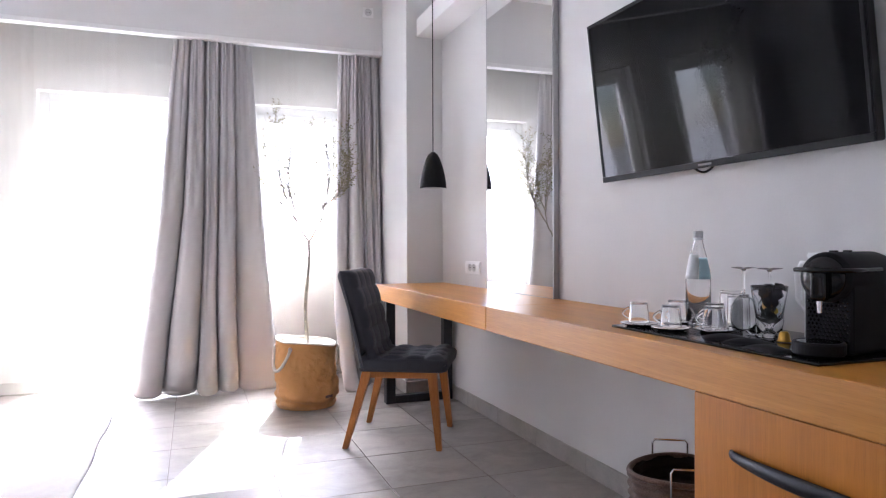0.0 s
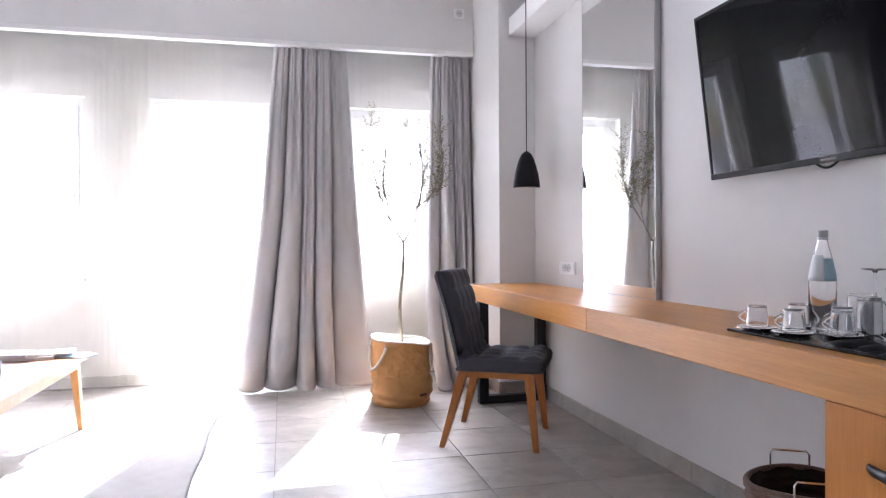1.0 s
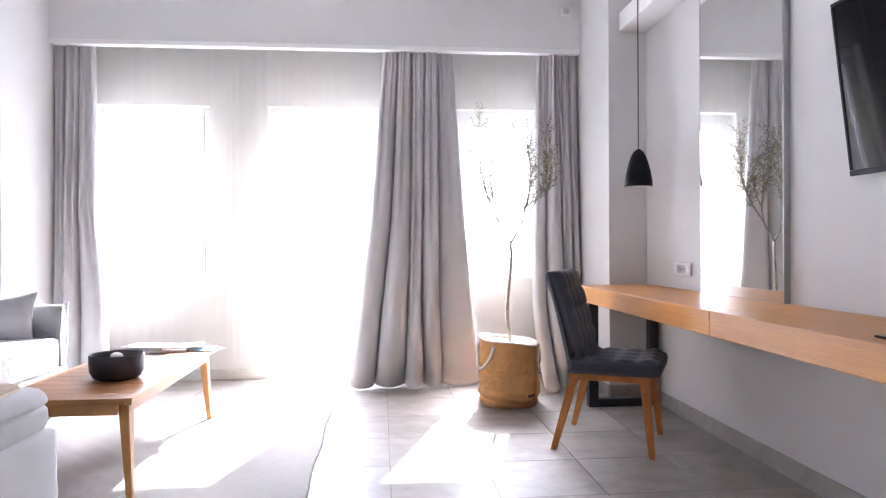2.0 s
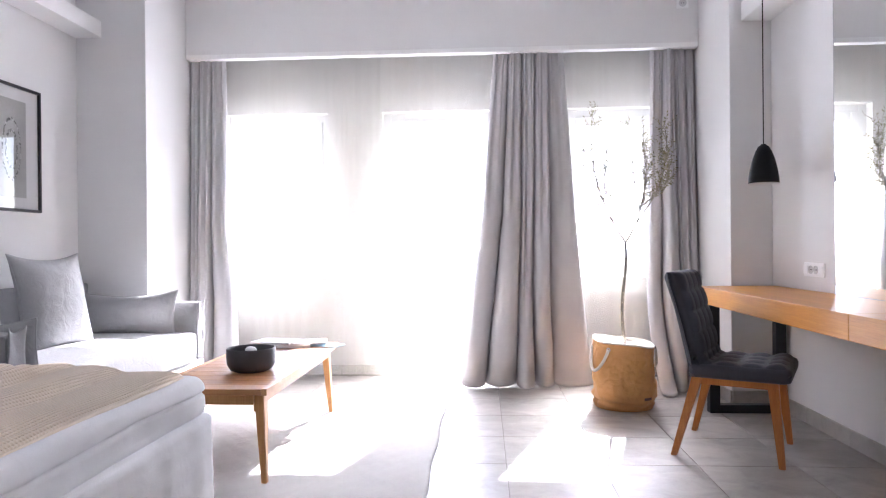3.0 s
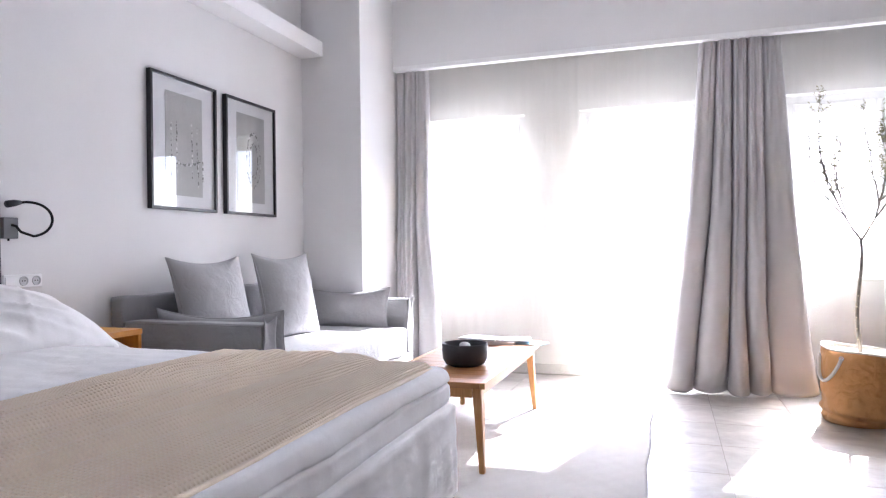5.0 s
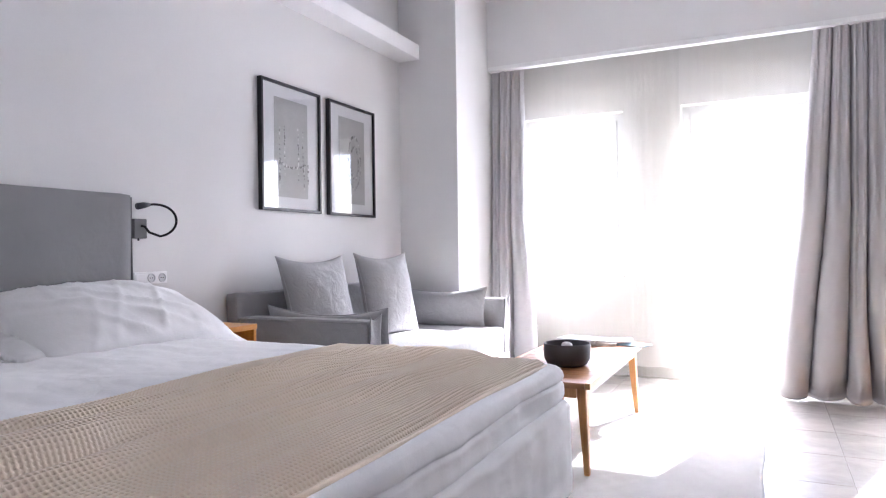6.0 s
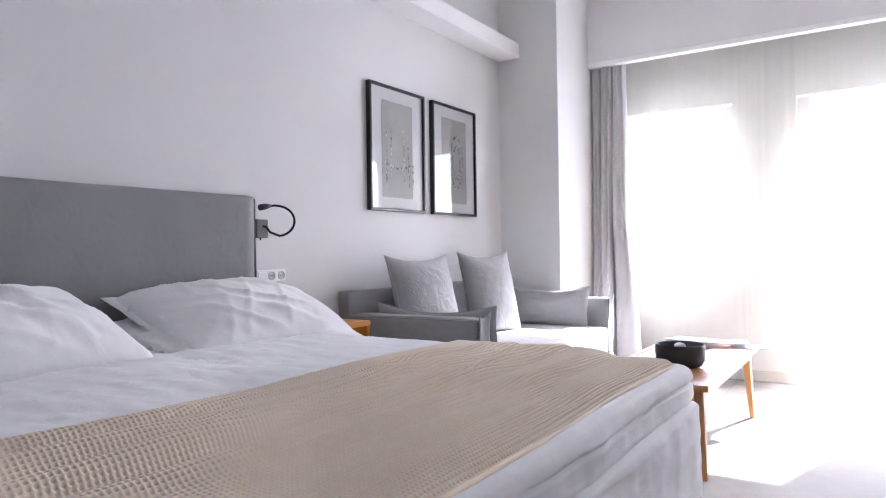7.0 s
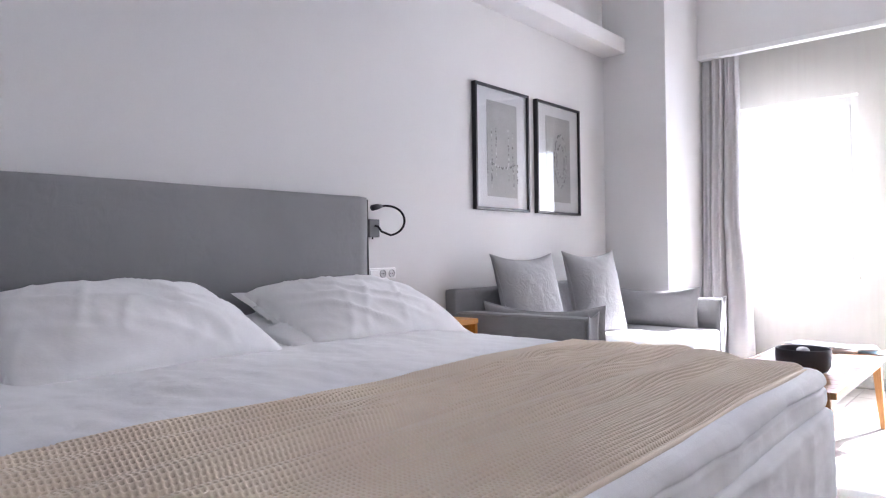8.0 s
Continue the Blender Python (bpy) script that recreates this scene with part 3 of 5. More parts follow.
def television():
    t = thing("television", (1.7, 1.812, 1.262), "black wall-mounted flat television tilted slightly forward", "television")
    w, h = 0.582, 0.628
    tilt = Matrix.Rotation(radians(-7.0), 4, "Y")
    part("housing", box(-0.015, 0.02, -w, w, 0, h, 0.006), M["black_gloss"], t, m=tilt)
    fr = bmesh.new()
    for a in (box(-0.021, -0.0152, -w, w, h - 0.012, h, 0.002), box(-0.021, -0.0152, -w, -w + 0.012, 0.022, h - 0.0125, 0.002), box(-0.021, -0.0152, w - 0.012, w, 0.022, h - 0.0125, 0.002), box(-0.022, -0.0152, -w, w, 0, 0.0215, 0.002)):
        join(fr, a)
    part("bezel", fr, M["black_matt"], t, m=tilt)
    part("screen", box(-0.0175, -0.0153, -w + 0.0122, w - 0.0122, 0.0222, h - 0.0127), M["screen"], t, m=tilt)
    part("maker_mark", box(-0.0232, -0.0222, -0.03, 0.03, 0.007, 0.014), M["lamp_box"], t, m=tilt)
    part("wall_bracket", box(-0.015, 0.037, -0.2, 0.2, 0.15, 0.45, 0.004), M["black_metal"], t)
    cable = [(0.01, 0.1 - 0.012 * i, 0.015 - 0.028 * math.sin(math.pi * i / 10)) for i in range(11)]
    part("cable", tube(cable, 0.004, 6), M["black_matt"], t, smooth=True)


television()

mir = thing("mirror", (1.72, 3.23, 0.757), "tall frameless wall mirror standing on the desk", "mirror")
part("glass", box(-0.013, -0.003, -0.377, 0.377, 0.0, 1.668), M["mirror"], mir)
mf = bmesh.new()
box(-0.014, 0.0165, -0.385, -0.3775, 0, 1.67, 0.001, mf), box(-0.014, 0.0165, 0.3775, 0.385, 0, 1.67, 0.001, mf)
box(-0.014, 0.0165, -0.377, 0.377, -0.002, -0.0003, 0, mf)
part("frame", mf, M["mirror_edge"], mir, "thin grey metal edge")
part("backing", box(-0.0028, 0.0165, -0.376, 0.376, 0.001, 1.667), M["black_matt"], mir)


def socket_plate(name, loc, w, h, kind, label, rz):
    """A wall plate in local x (width) and z, facing -y."""
    s = thing(name, loc, label, "socket", rz=rz)
    part("plate", box(-w / 2, w / 2, -0.010, 0, -h / 2, h / 2, 0.003), M["socket"], s)
    n = len(kind)
    for k, c in enumerate(kind):
        x = lerp(-w / 2, w / 2, (k + 0.5) / n)
        if c == "o":
            r = min(h * 0.36, w / n * 0.42)
            bm = lathe([(0, 0.0), (r * 0.8, 0.0), (r * 0.86, 0.004), (r, 0.004), (r, -0.004), (0, -0.004)], 24)
            o = part("outlet", bm, M["socket_grey"], s, m=pose(x, -0.0102, 0, 90))
            for dx in (-0.25, 0.25):
                part("contact_hole", lathe([(0, 0.0012), (r * 0.12, 0.0012), (r * 0.12, 0), (0, 0)], 10), M["black_matt"], o, m=pose(dx * 2 * r * 0.6, 0, 0.0))
        else:
            part("rocker", box(x - w / n * 0.42, x + w / n * 0.42, -0.015, -0.0102, -h * 0.32, h * 0.32, 0.002), M["socket"], s)
    return s


socket_plate("wall_switch", (XE, 3.88, 0.872), 0.225, 0.078, "roor", "white double switch and socket plate above the desk", -90)
socket_plate("wall_socket", (1.367, YBEAM, 2.772), 0.082, 0.075, "o", "white single socket high on the bulkhead", 0)
socket_plate("bed_socket", (XW, 2.11, 0.900), 0.18, 0.056, "roo", "white socket plate beside the headboard", 90)


def pendant():
    p = thing("pendant_lamp", (1.548, 4.09, 0), "matt black bell pendant lamp on a long thin cord", "lamp")
    pr = [(0.0, 1.600), (0.014, 1.600), (0.018, 1.594), (0.030, 1.586), (0.046, 1.555), (0.061, 1.510), (0.074, 1.455), (0.082, 1.405), (0.084, 1.372),
          (0.081, 1.372), (0.079, 1.405), (0.071, 1.453), (0.058, 1.507), (0.043, 1.55), (0.0, 1.575)]
    part("shade", lathe(pr, 48), M["black_matt"], p, smooth=True)
    part("inner_shade", lathe([(0.0835, 1.3705), (0.0785, 1.3705), (0.0775, 1.405), (0.069, 1.453), (0.056, 1.507), (0.042, 1.545), (0, 1.57)], 48), M["trim_white"], p, "white inside of the shade", smooth=True)
    part("bulb", lathe([(0, 1.40), (0.02, 1.41), (0.028, 1.435), (0.022, 1.47), (0.013, 1.5), (0.013, 1.56), (0, 1.56)], 20), M["socket"], p, smooth=True)
    part("cord", tube([(0, 0, 1.598), (0, 0, 2.2), (0, 0, ZC)], 0.0032, 6), M["black_matt"], p)
    part("ceiling_rose", lathe([(0, ZC), (0.05, ZC), (0.048, ZC - 0.02), (0, ZC - 0.022)], 24), M["black_matt"], p)


pendant()


# ---- things on the desk ----
TOP = 0.7555
tray = thing("tray", (1.512, 1.45, TOP), "thin black glossy glass tray on the desk", "tray")
part("plate", box(-0.19, 0.19, -0.367, 0.367, 0, 0.008, 0.003), M["black_gloss"], tray)
TT = TOP + 0.0085


def cup(loc, k=1.0, rz=0.0):
    c = thing("espresso_cup", loc, "small clear glass cup upside down on a saucer", "cup", "glass cups on the tray", rz)
    part("saucer", lathe([(0, 0.003), (0.03, 0.003), (0.048, 0.009), (0.055, 0.011), (0.054, 0.008), (0.035, 0.0), (0, 0.0)], 36), M["glass"], c, smooth=True)
    pr = [(0.0300, 0.012), (0.0298, 0.014), (0.0247, 0.0690), (0.0244, 0.0705), (0.0235, 0.0720), (0.0215, 0.0724), (0, 0.0724), (0, 0.0672), (0.0205, 0.0670), (0.0222, 0.0664), (0.0228, 0.0650), (0.0280, 0.014), (0.0283, 0.012), (0.0300, 0.012)]
    pr = [(r * k, z) for r, z in pr]
    part("bowl", lathe(pr, 36), M["glass"], c, smooth=True)
    pts = [(0.027 * k + 0.019 * math.sin(math.pi * i / 10), 0, 0.022 + 0.034 * i / 10) for i in range(11)]
    part("handle", tube(pts, 0.0035, 8), M["glass"], c, smooth=True)
    return c


for x, y, k, r in ((1.376, 1.752, 1.03, 140), (1.394, 1.630, 1.03, 150), (1.525, 1.765, 1.05, 120), (1.480, 1.555, 1.12, 160), (1.560, 1.640, 1.05, 140)):
    cup((x, y, TT), k, r)
for x, y, r in ((1.43, 1.515, 20), (1.475, 1.41, 60)):
    s = thing("teaspoon", (x, y, TT + 0.004), "small chrome teaspoon lying on the tray", "spoon", "teaspoons on the tray", r)
    part("blade", lathe([(0, 0.002), (0.010, 0.003), (0.014, 0.006), (0.0145, 0.0075), (0.0, 0.0045)], 16), M["chrome"], s, smooth=True)
    part("handle", tube([(0.013, 0, 0.006), (0.05, 0, 0.009), (0.10, 0, 0.008)], 0.0022, 6), M["chrome"], s, smooth=True)


def tumbler(loc, label, h=0.105, r=0.036):
    c = thing("tumbler", loc, label, "glass", "drinking glasses on the tray")
    pr = [(r, 0.0), (r * 0.998, 0.002), (r * 0.90, h - 0.003), (r * 0.89, h - 0.001), (r * 0.86, h), (r * 0.8, h), (0, h), (0, h - 0.008), (r * 0.76, h - 0.008), (r * 0.82, h - 0.009), (r * 0.835, h - 0.011), (r * 0.938, 0.002), (r * 0.94, 0.0), (r, 0.0)]
    part("wall", lathe(pr, 40), M["glass"], c, smooth=True)


tumbler((1.61, 1.60, TT), "clear glass tumbler upside down on the tray", 0.1, 0.033)
tumbler((1.655, 1.675, TT), "clear glass tumbler upside down on the tray")


def wine_glass(loc):
    c = thing("wine_glass", loc, "clear stemmed wine glass standing upside down", "glass", "wine glasses on the tray")
    pr = [(0.032, 0.0), (0.037, 0.03), (0.036, 0.06), (0.022, 0.088), (0.005, 0.098), (0.0038, 0.11), (0.0038, 0.165), (0.008, 0.172), (0.034, 0.176), (0.034, 0.178), (0, 0.179),
          (0, 0.096), (0.020, 0.085), (0.0345, 0.059), (0.0355, 0.03), (0.0305, 0.0), (0.032, 0.0)]
    part("bowl", lathe(pr, 40), M["glass"], c, smooth=True)


wine_glass((1.63, 1.60, TT)), wine_glass((1.635, 1.51, TT))

bot = thing("water_bottle", (1.565, 1.715, TT), "clear glass water bottle with a pale blue label", "bottle")
bp = [(0, 0.004), (0.030, 0.0), (0.036, 0.006), (0.037, 0.05), (0.037, 0.135), (0.035, 0.16), (0.027, 0.20), (0.018, 0.235), (0.0135, 0.255), (0.0135, 0.272),
      (0.011, 0.272), (0.0112, 0.255), (0.0155, 0.235), (0.0245, 0.20), (0.0325, 0.16), (0.0345, 0.135), (0.0345, 0.01), (0, 0.008)]
part("body", lathe(bp, 40), M["glass"], bot, smooth=True)
part("cap", lathe([(0.0137, 0.266), (0.0145, 0.267), (0.0148, 0.283), (0.013, 0.285), (0, 0.285)], 24), M["mirror_edge"], bot, "dull metal screw cap")
part("cap_band", lathe([(0.0139, 0.258), (0.0149, 0.259), (0.0149, 0.265), (0.0139, 0.2655)], 24), M["label_white"], bot)


def wrap_label(z0, z1, a0, a1, r_at, material, label):
    bm = sheet_mesh(lambda u, v: ((r_at(lerp(z0, z1, v)) + 0.0006) * math.cos(lerp(a0, a1, u)), (r_at(lerp(z0, z1, v)) + 0.0006) * math.sin(lerp(a0, a1, u)), lerp(z0, z1, v)), 20, 6)
    return solid(part("label", bm, material, bot, label, smooth=True), 0.0004)


r_bottle = lambda z: steps_of(((0.0, 0.037), (0.135, 0.037), (0.16, 0.035), (0.20, 0.027), (0.235, 0.018)), z)
wrap_label(0.140, 0.215, radians(150), radians(232), r_bottle, M["label_white"], "pale printed label")
wrap_label(0.140, 0.205, radians(233), radians(300), r_bottle, M["label_blue"], "pale blue printed label")

holder = thing("capsule_glass", (1.545, 1.425, TT), "clear footed glass filled with dark coffee capsules", "glass")
part("wall", lathe([(0.028, 0.0), (0.030, 0.004), (0.010, 0.018), (0.012, 0.03), (0.033, 0.05), (0.044, 0.12), (0.046, 0.135), (0.0445, 0.135), (0.0425, 0.12), (0.031, 0.052), (0.0, 0.036), (0, 0.0), (0.028, 0.0)], 36), M["glass"], holder, smooth=True)
rc = random.Random(4)
for k in range(22):
    a, rr = k * 2.4, 0.010 + 0.018 * ((k * 37 % 10) / 10)
    zc = 0.050 + 0.0038 * k
    lo = min(rr, 0.010 + (zc - 0.05) * 0.16)
    caps = lathe([(0, 0), (0.012, 0.001), (0.0125, 0.003), (0.009, 0.018), (0.006, 0.022), (0, 0.022)], 12)
    part("coffee_capsule", caps, M["gold"] if k in (5, 9) else M["black_gloss"], holder, m=pose(lo * math.cos(a), lo * math.sin(a), zc, rc.uniform(40, 120), rc.uniform(-40, 40), rc.uniform(0, 360)))
cap2 = thing("coffee_capsule", (1.50, 1.335, TT), "gold foil coffee capsule lying on the tray", "capsule", rz=30)
part("shell", lathe([(0, 0), (0.0125, 0.001), (0.017, 0.002), (0.017, 0.004), (0.0145, 0.005), (0.012, 0.022), (0.008, 0.027), (0, 0.027)], 20), M["gold"], cap2, smooth=True)
for x, y, r in ((1.40, 1.35, 25), (1.41, 1.44, 55), (1.362, 1.25, -8)):
    s = thing("sachet", (x, y, TT), "flat matt black coffee sachet lying on the tray", "sachet", "black sachets on the tray", r)
    part("pouch", sheet_mesh(lambda u, v: (lerp(-0.035, 0.035, u), lerp(-0.055, 0.055, v), 0.001 + 0.012 * (max(0, math.sin(math.pi * u) * math.sin(math.pi * v))) ** 0.6), 14, 18), M["black_matt"], s, smooth=True)
    part("back", box(-0.035, 0.035, -0.055, 0.055, 0, 0.0008), M["black_matt"], s)


def coffee_machine():
    c = thing("coffee_machine", (1.495, 1.18, TT), "compact matt black capsule coffee machine on the tray", "coffee machine", rz=192)
    # local +x is the front of the machine; a barrel lies along x over a narrow body
    part("barrel", lathe([(0, -0.165), (0.046, -0.165), (0.054, -0.157), (0.057, -0.14), (0.057, 0.050), (0.055, 0.058), (0.050, 0.061), (0, 0.061)], 40), M["black_matt"], c, smooth=True, m=pose(0, 0, 0.170, 0, 90, 0))
    part("brew_disc", lathe([(0, 0.008), (0.036, 0.006), (0.046, 0.002), (0.048, 0), (0, 0)], 40), M["black_gloss"], c, smooth=True, m=pose(0.0613, 0, 0.170, 0, 90, 0))
    part("brew_nose", soft_box(0.066, 0.092, -0.017, 0.017, 0.118, 0.19, 0.008, n=6), M["black_gloss"], c, smooth=True)
    part("body", box(-0.155, 0.044, -0.054, 0.054, 0.0, 0.165, 0.006), M["black_matt"], c)
    part("side_ledge", box(-0.155, 0.03, -0.060, -0.0545, 0.128, 0.142, 0.002), M["black_gloss"], c)
    part("lever", tube([(-0.06, -0.062, 0.187), (0.06, -0.062, 0.187), (0.088, -0.05, 0.187), (0.098, 0, 0.187), (0.088, 0.05, 0.187), (0.06, 0.062, 0.187), (-0.06, 0.062, 0.187)], 0.0052, 10), M["black_gloss"], c, smooth=True)
    part("spout", lathe([(0, 0), (0.0055, 0), (0.007, 0.03), (0, 0.03)], 16), M["chrome"], c, m=pose(0.078, 0, 0.092))
    part("grille_panel", box(0.0445, 0.0465, -0.048, 0.048, 0.026, 0.122, 0.001), M["black_matt"], c)
    gb = bmesh.new()
    for i in range(10):
        for j in range(11):
            y = -0.043 + 0.0095 * i + (0.0045 if j % 2 else 0)
            z = 0.031 + 0.0084 * j
            if abs(y) < 0.045:
                q = [gb.verts.new((0.0466, y + dy * 0.004, z + dz * 0.004)) for dy, dz in ((-1, 0), (0, -1), (1, 0), (0, 1))]
                tip = gb.verts.new((0.0492, y, z))
                for e in range(4):
                    gb.faces.new((q[e], q[(e + 1) % 4], tip))
    part("grille_studs", gb, M["black_gloss"], c)
    dt = lathe([(0, 0), (0.05, 0), (0.054, 0.004), (0.054, 0.026), (0.051, 0.030), (0.047, 0.030), (0.046, 0.027), (0, 0.027)], 40, center=(0.082, 0, 0))
    part("drip_tray", dt, M["black_matt"], c)
    part("drip_grid", lathe([(0, 0.0275), (0.044, 0.0275), (0.044, 0.0295), (0, 0.0295)], 32, center=(0.082, 0, 0)), M["black_gloss"], c)
    part("water_tank", box(-0.195, -0.167, -0.05, 0.05, 0.0, 0.21, 0.006), M["glass"], c)
    for y in (-0.03, 0.03):
        part("button", lathe([(0, 0), (0.010, 0), (0.009, 0.004), (0, 0.004)], 16), M["black_gloss"], c, m=pose(-0.01 + y, 0, 0.2262))


coffee_machine()
kt = thing("kettle", (1.675, 1.352, TOP), "white plastic kettle standing against the wall", "kettle")
part("jug", lathe([(0, 0), (0.056, 0), (0.059, 0.01), (0.056, 0.12), (0.05, 0.205), (0.046, 0.212), (0, 0.215)], 36), M["socket"], kt, smooth=True)
part("lid", lathe([(0.0, 0.232), (0.05, 0.230), (0.053, 0.222), (0.05, 0.2155), (0, 0.2155)], 36), M["socket"], kt, smooth=True)
part("handle", tube([(0, 0.05, 0.195), (0, 0.085, 0.20), (0, 0.1, 0.17), (0, 0.095, 0.1), (0, 0.058, 0.06)], 0.009, 10), M["socket"], kt, smooth=True)


def waste_basket():
    w = thing("waste_basket", (1.495, 1.715, 0), "brown woven waste basket with thin metal handles", "basket")
    rim = 0.32

    def wall(r_off):
        def f(u, v):
            a = 2 * math.pi * u
            r = lerp(0.125, 0.152, v) + 0.0035 * math.sin(v * 75) + 0.004 * math.sin(a * 9 + v * 6) + r_off
            return (r * math.cos(a), r * math.sin(a), 0.004 + v * rim + 0.006 * math.sin(2 * a) * v)
        return f
    part("outer_weave", sheet_mesh(wall(0.0), 72, 60), M["wicker"], w, smooth=True)
    part("liner", sheet_mesh(wall(-0.010), 72, 60), M["wicker_dark"], w, smooth=True)
    part("base", lathe([(0, 0), (0.127, 0), (0.127, 0.01), (0, 0.01)], 48), M["wicker_dark"], w)
    rp = [(0.148 * math.cos(2 * math.pi * k / 48), 0.148 * math.sin(2 * math.pi * k / 48), rim + 0.002 + 0.006 * math.sin(4 * math.pi * k / 48)) for k in range(48)]
    part("rim", tube(rp, 0.009, 8, closed=True), M["wicker"], w, smooth=True)
    for a in (62, -118):
        m = pose(0, 0, 0, 0, 0, a)
        pts = [(0.15, -0.055, rim - 0.05), (0.15, -0.055, rim + 0.045), (0.15, -0.048, rim + 0.055), (0.15, 0.048, rim + 0.055), (0.15, 0.055, rim + 0.045), (0.15, 0.055, rim - 0.05)]
        part("handle", tube(pts, 0.0032, 8), M["chrome"], w, "thin chromed wire handle", m=m, smooth=True)
    for z in (0.1, 0.19):
        rp = [((0.134 + z * 0.08) * math.cos(2 * math.pi * k / 48), (0.134 + z * 0.08) * math.sin(2 * math.pi * k / 48), z) for k in range(48)]
        part("hoop", tube(rp, 0.003, 6, closed=True), M["chrome"], w, smooth=True)


waste_basket()


# ---- olive tree in its bag ----
def plant_bag():
    b = thing("plant_bag", (0.79, 4.385, 0), "slouchy tan canvas plant bag with cream rope handles", "plant bag")

    def wall(shrink):
        def f(u, v):
            a = 2 * math.pi * u
            r = steps_of(((0, 0.178), (0.06, 0.192), (0.3, 0.196), (0.7, 0.188), (1, 0.19)), v) - shrink
            r += 0.007 * math.sin(3 * a + 5 * v + 1) * math.sin(math.pi * v) + 0.006 * math.sin(2 * a - 9 * v) * (1 - v)
            sag = 0.17 + 0.035 * math.sin(2 * a + 0.6)
            r += 0.010 * math.exp(-((v - sag) / 0.045) ** 2) * (1.1 + math.sin(3 * a + 0.5)) - 0.010 * math.exp(-((v - sag + 0.08) / 0.03) ** 2)
            r -= 0.008 * math.exp(-((v - 0.42 - 0.10 * math.sin(a + 1)) / 0.05) ** 2) * max(0.0, math.sin(2 * a + 2.2))
            r += 0.010 * noise.noise(Vector((3.2 * math.cos(a), 3.2 * math.sin(a), 7 * v))) * (1 - 0.6 * v)
            r += 0.004 * noise.noise(Vector((9 * math.cos(a), 9 * math.sin(a), 15 * v + 3)))
            top = 0.405 + 0.022 * math.cos(a - radians(165)) + 0.006 * math.sin(3 * a)
            return (r * math.cos(a), r * math.sin(a), 0.003 + v * top)
        return f
    part("canvas", sheet_mesh(wall(0.0), 144, 72), M["canvas"], b, smooth=True)
    part("liner", sheet_mesh(wall(0.008), 96, 48), M["liner"], b, "cream cloth lining", smooth=True)
    part("base", lathe([(0, 0.0), (0.178, 0.0), (0.182, 0.008), (0, 0.01)], 64), M["canvas"], b)
    rp = [Vector(wall(0.004)(k / 72, 1.0)) for k in range(72)]
    part("rim", tube(rp, 0.006, 8, closed=True), M["liner"], b, "pale folded rim", smooth=True)

    def fill(u, v):
        a, r = 2 * math.pi * u, 0.18 * v
        return (r * math.cos(a), r * math.sin(a), 0.375 + 0.02 * v + 0.014 * math.sin(3 * a + 1) * v + 0.012 * math.sin(r * 60) * v)
    part("cloth_filling", sheet_mesh(fill, 48, 12), M["liner"], b, "cream cloth tucked round the stem", smooth=True)
    for ang in (205, 20):
        pts = []
        for i in range(25):
            t = i / 24
            a = radians(ang) + (t - 0.5) * 0.95
            r = 0.197 + 0.022 * math.sin(math.pi * t)
            pts.append((r * math.cos(a), r * math.sin(a), 0.375 - 0.135 * math.sin(math.pi * t) ** 0.85))
        part("rope_handle", tube(pts, 0.0095, 10), M["rope"], b, "thick cream rope handle", smooth=True)
        for p in (pts[0], pts[-1]):
            part("eyelet", lathe([(0.008, -0.003), (0.014, -0.003), (0.014, 0.003), (0.008, 0.003), (0.008, -0.003)], 16), M["chrome"], b, m=Matrix.Translation((p[0] * 0.99, p[1] * 0.99, p[2])) @ Vector((p[0], p[1], 0)).to_track_quat("Z", "Y").to_matrix().to_4x4())
    part("side_tag", box(-0.03, 0.03, -0.001, 0.001, -0.008, 0.008), M["wicker"], b, "dark stitched tag", m=pose(0.115, -0.162, 0.075, 0, 0, 35))


plant_bag()


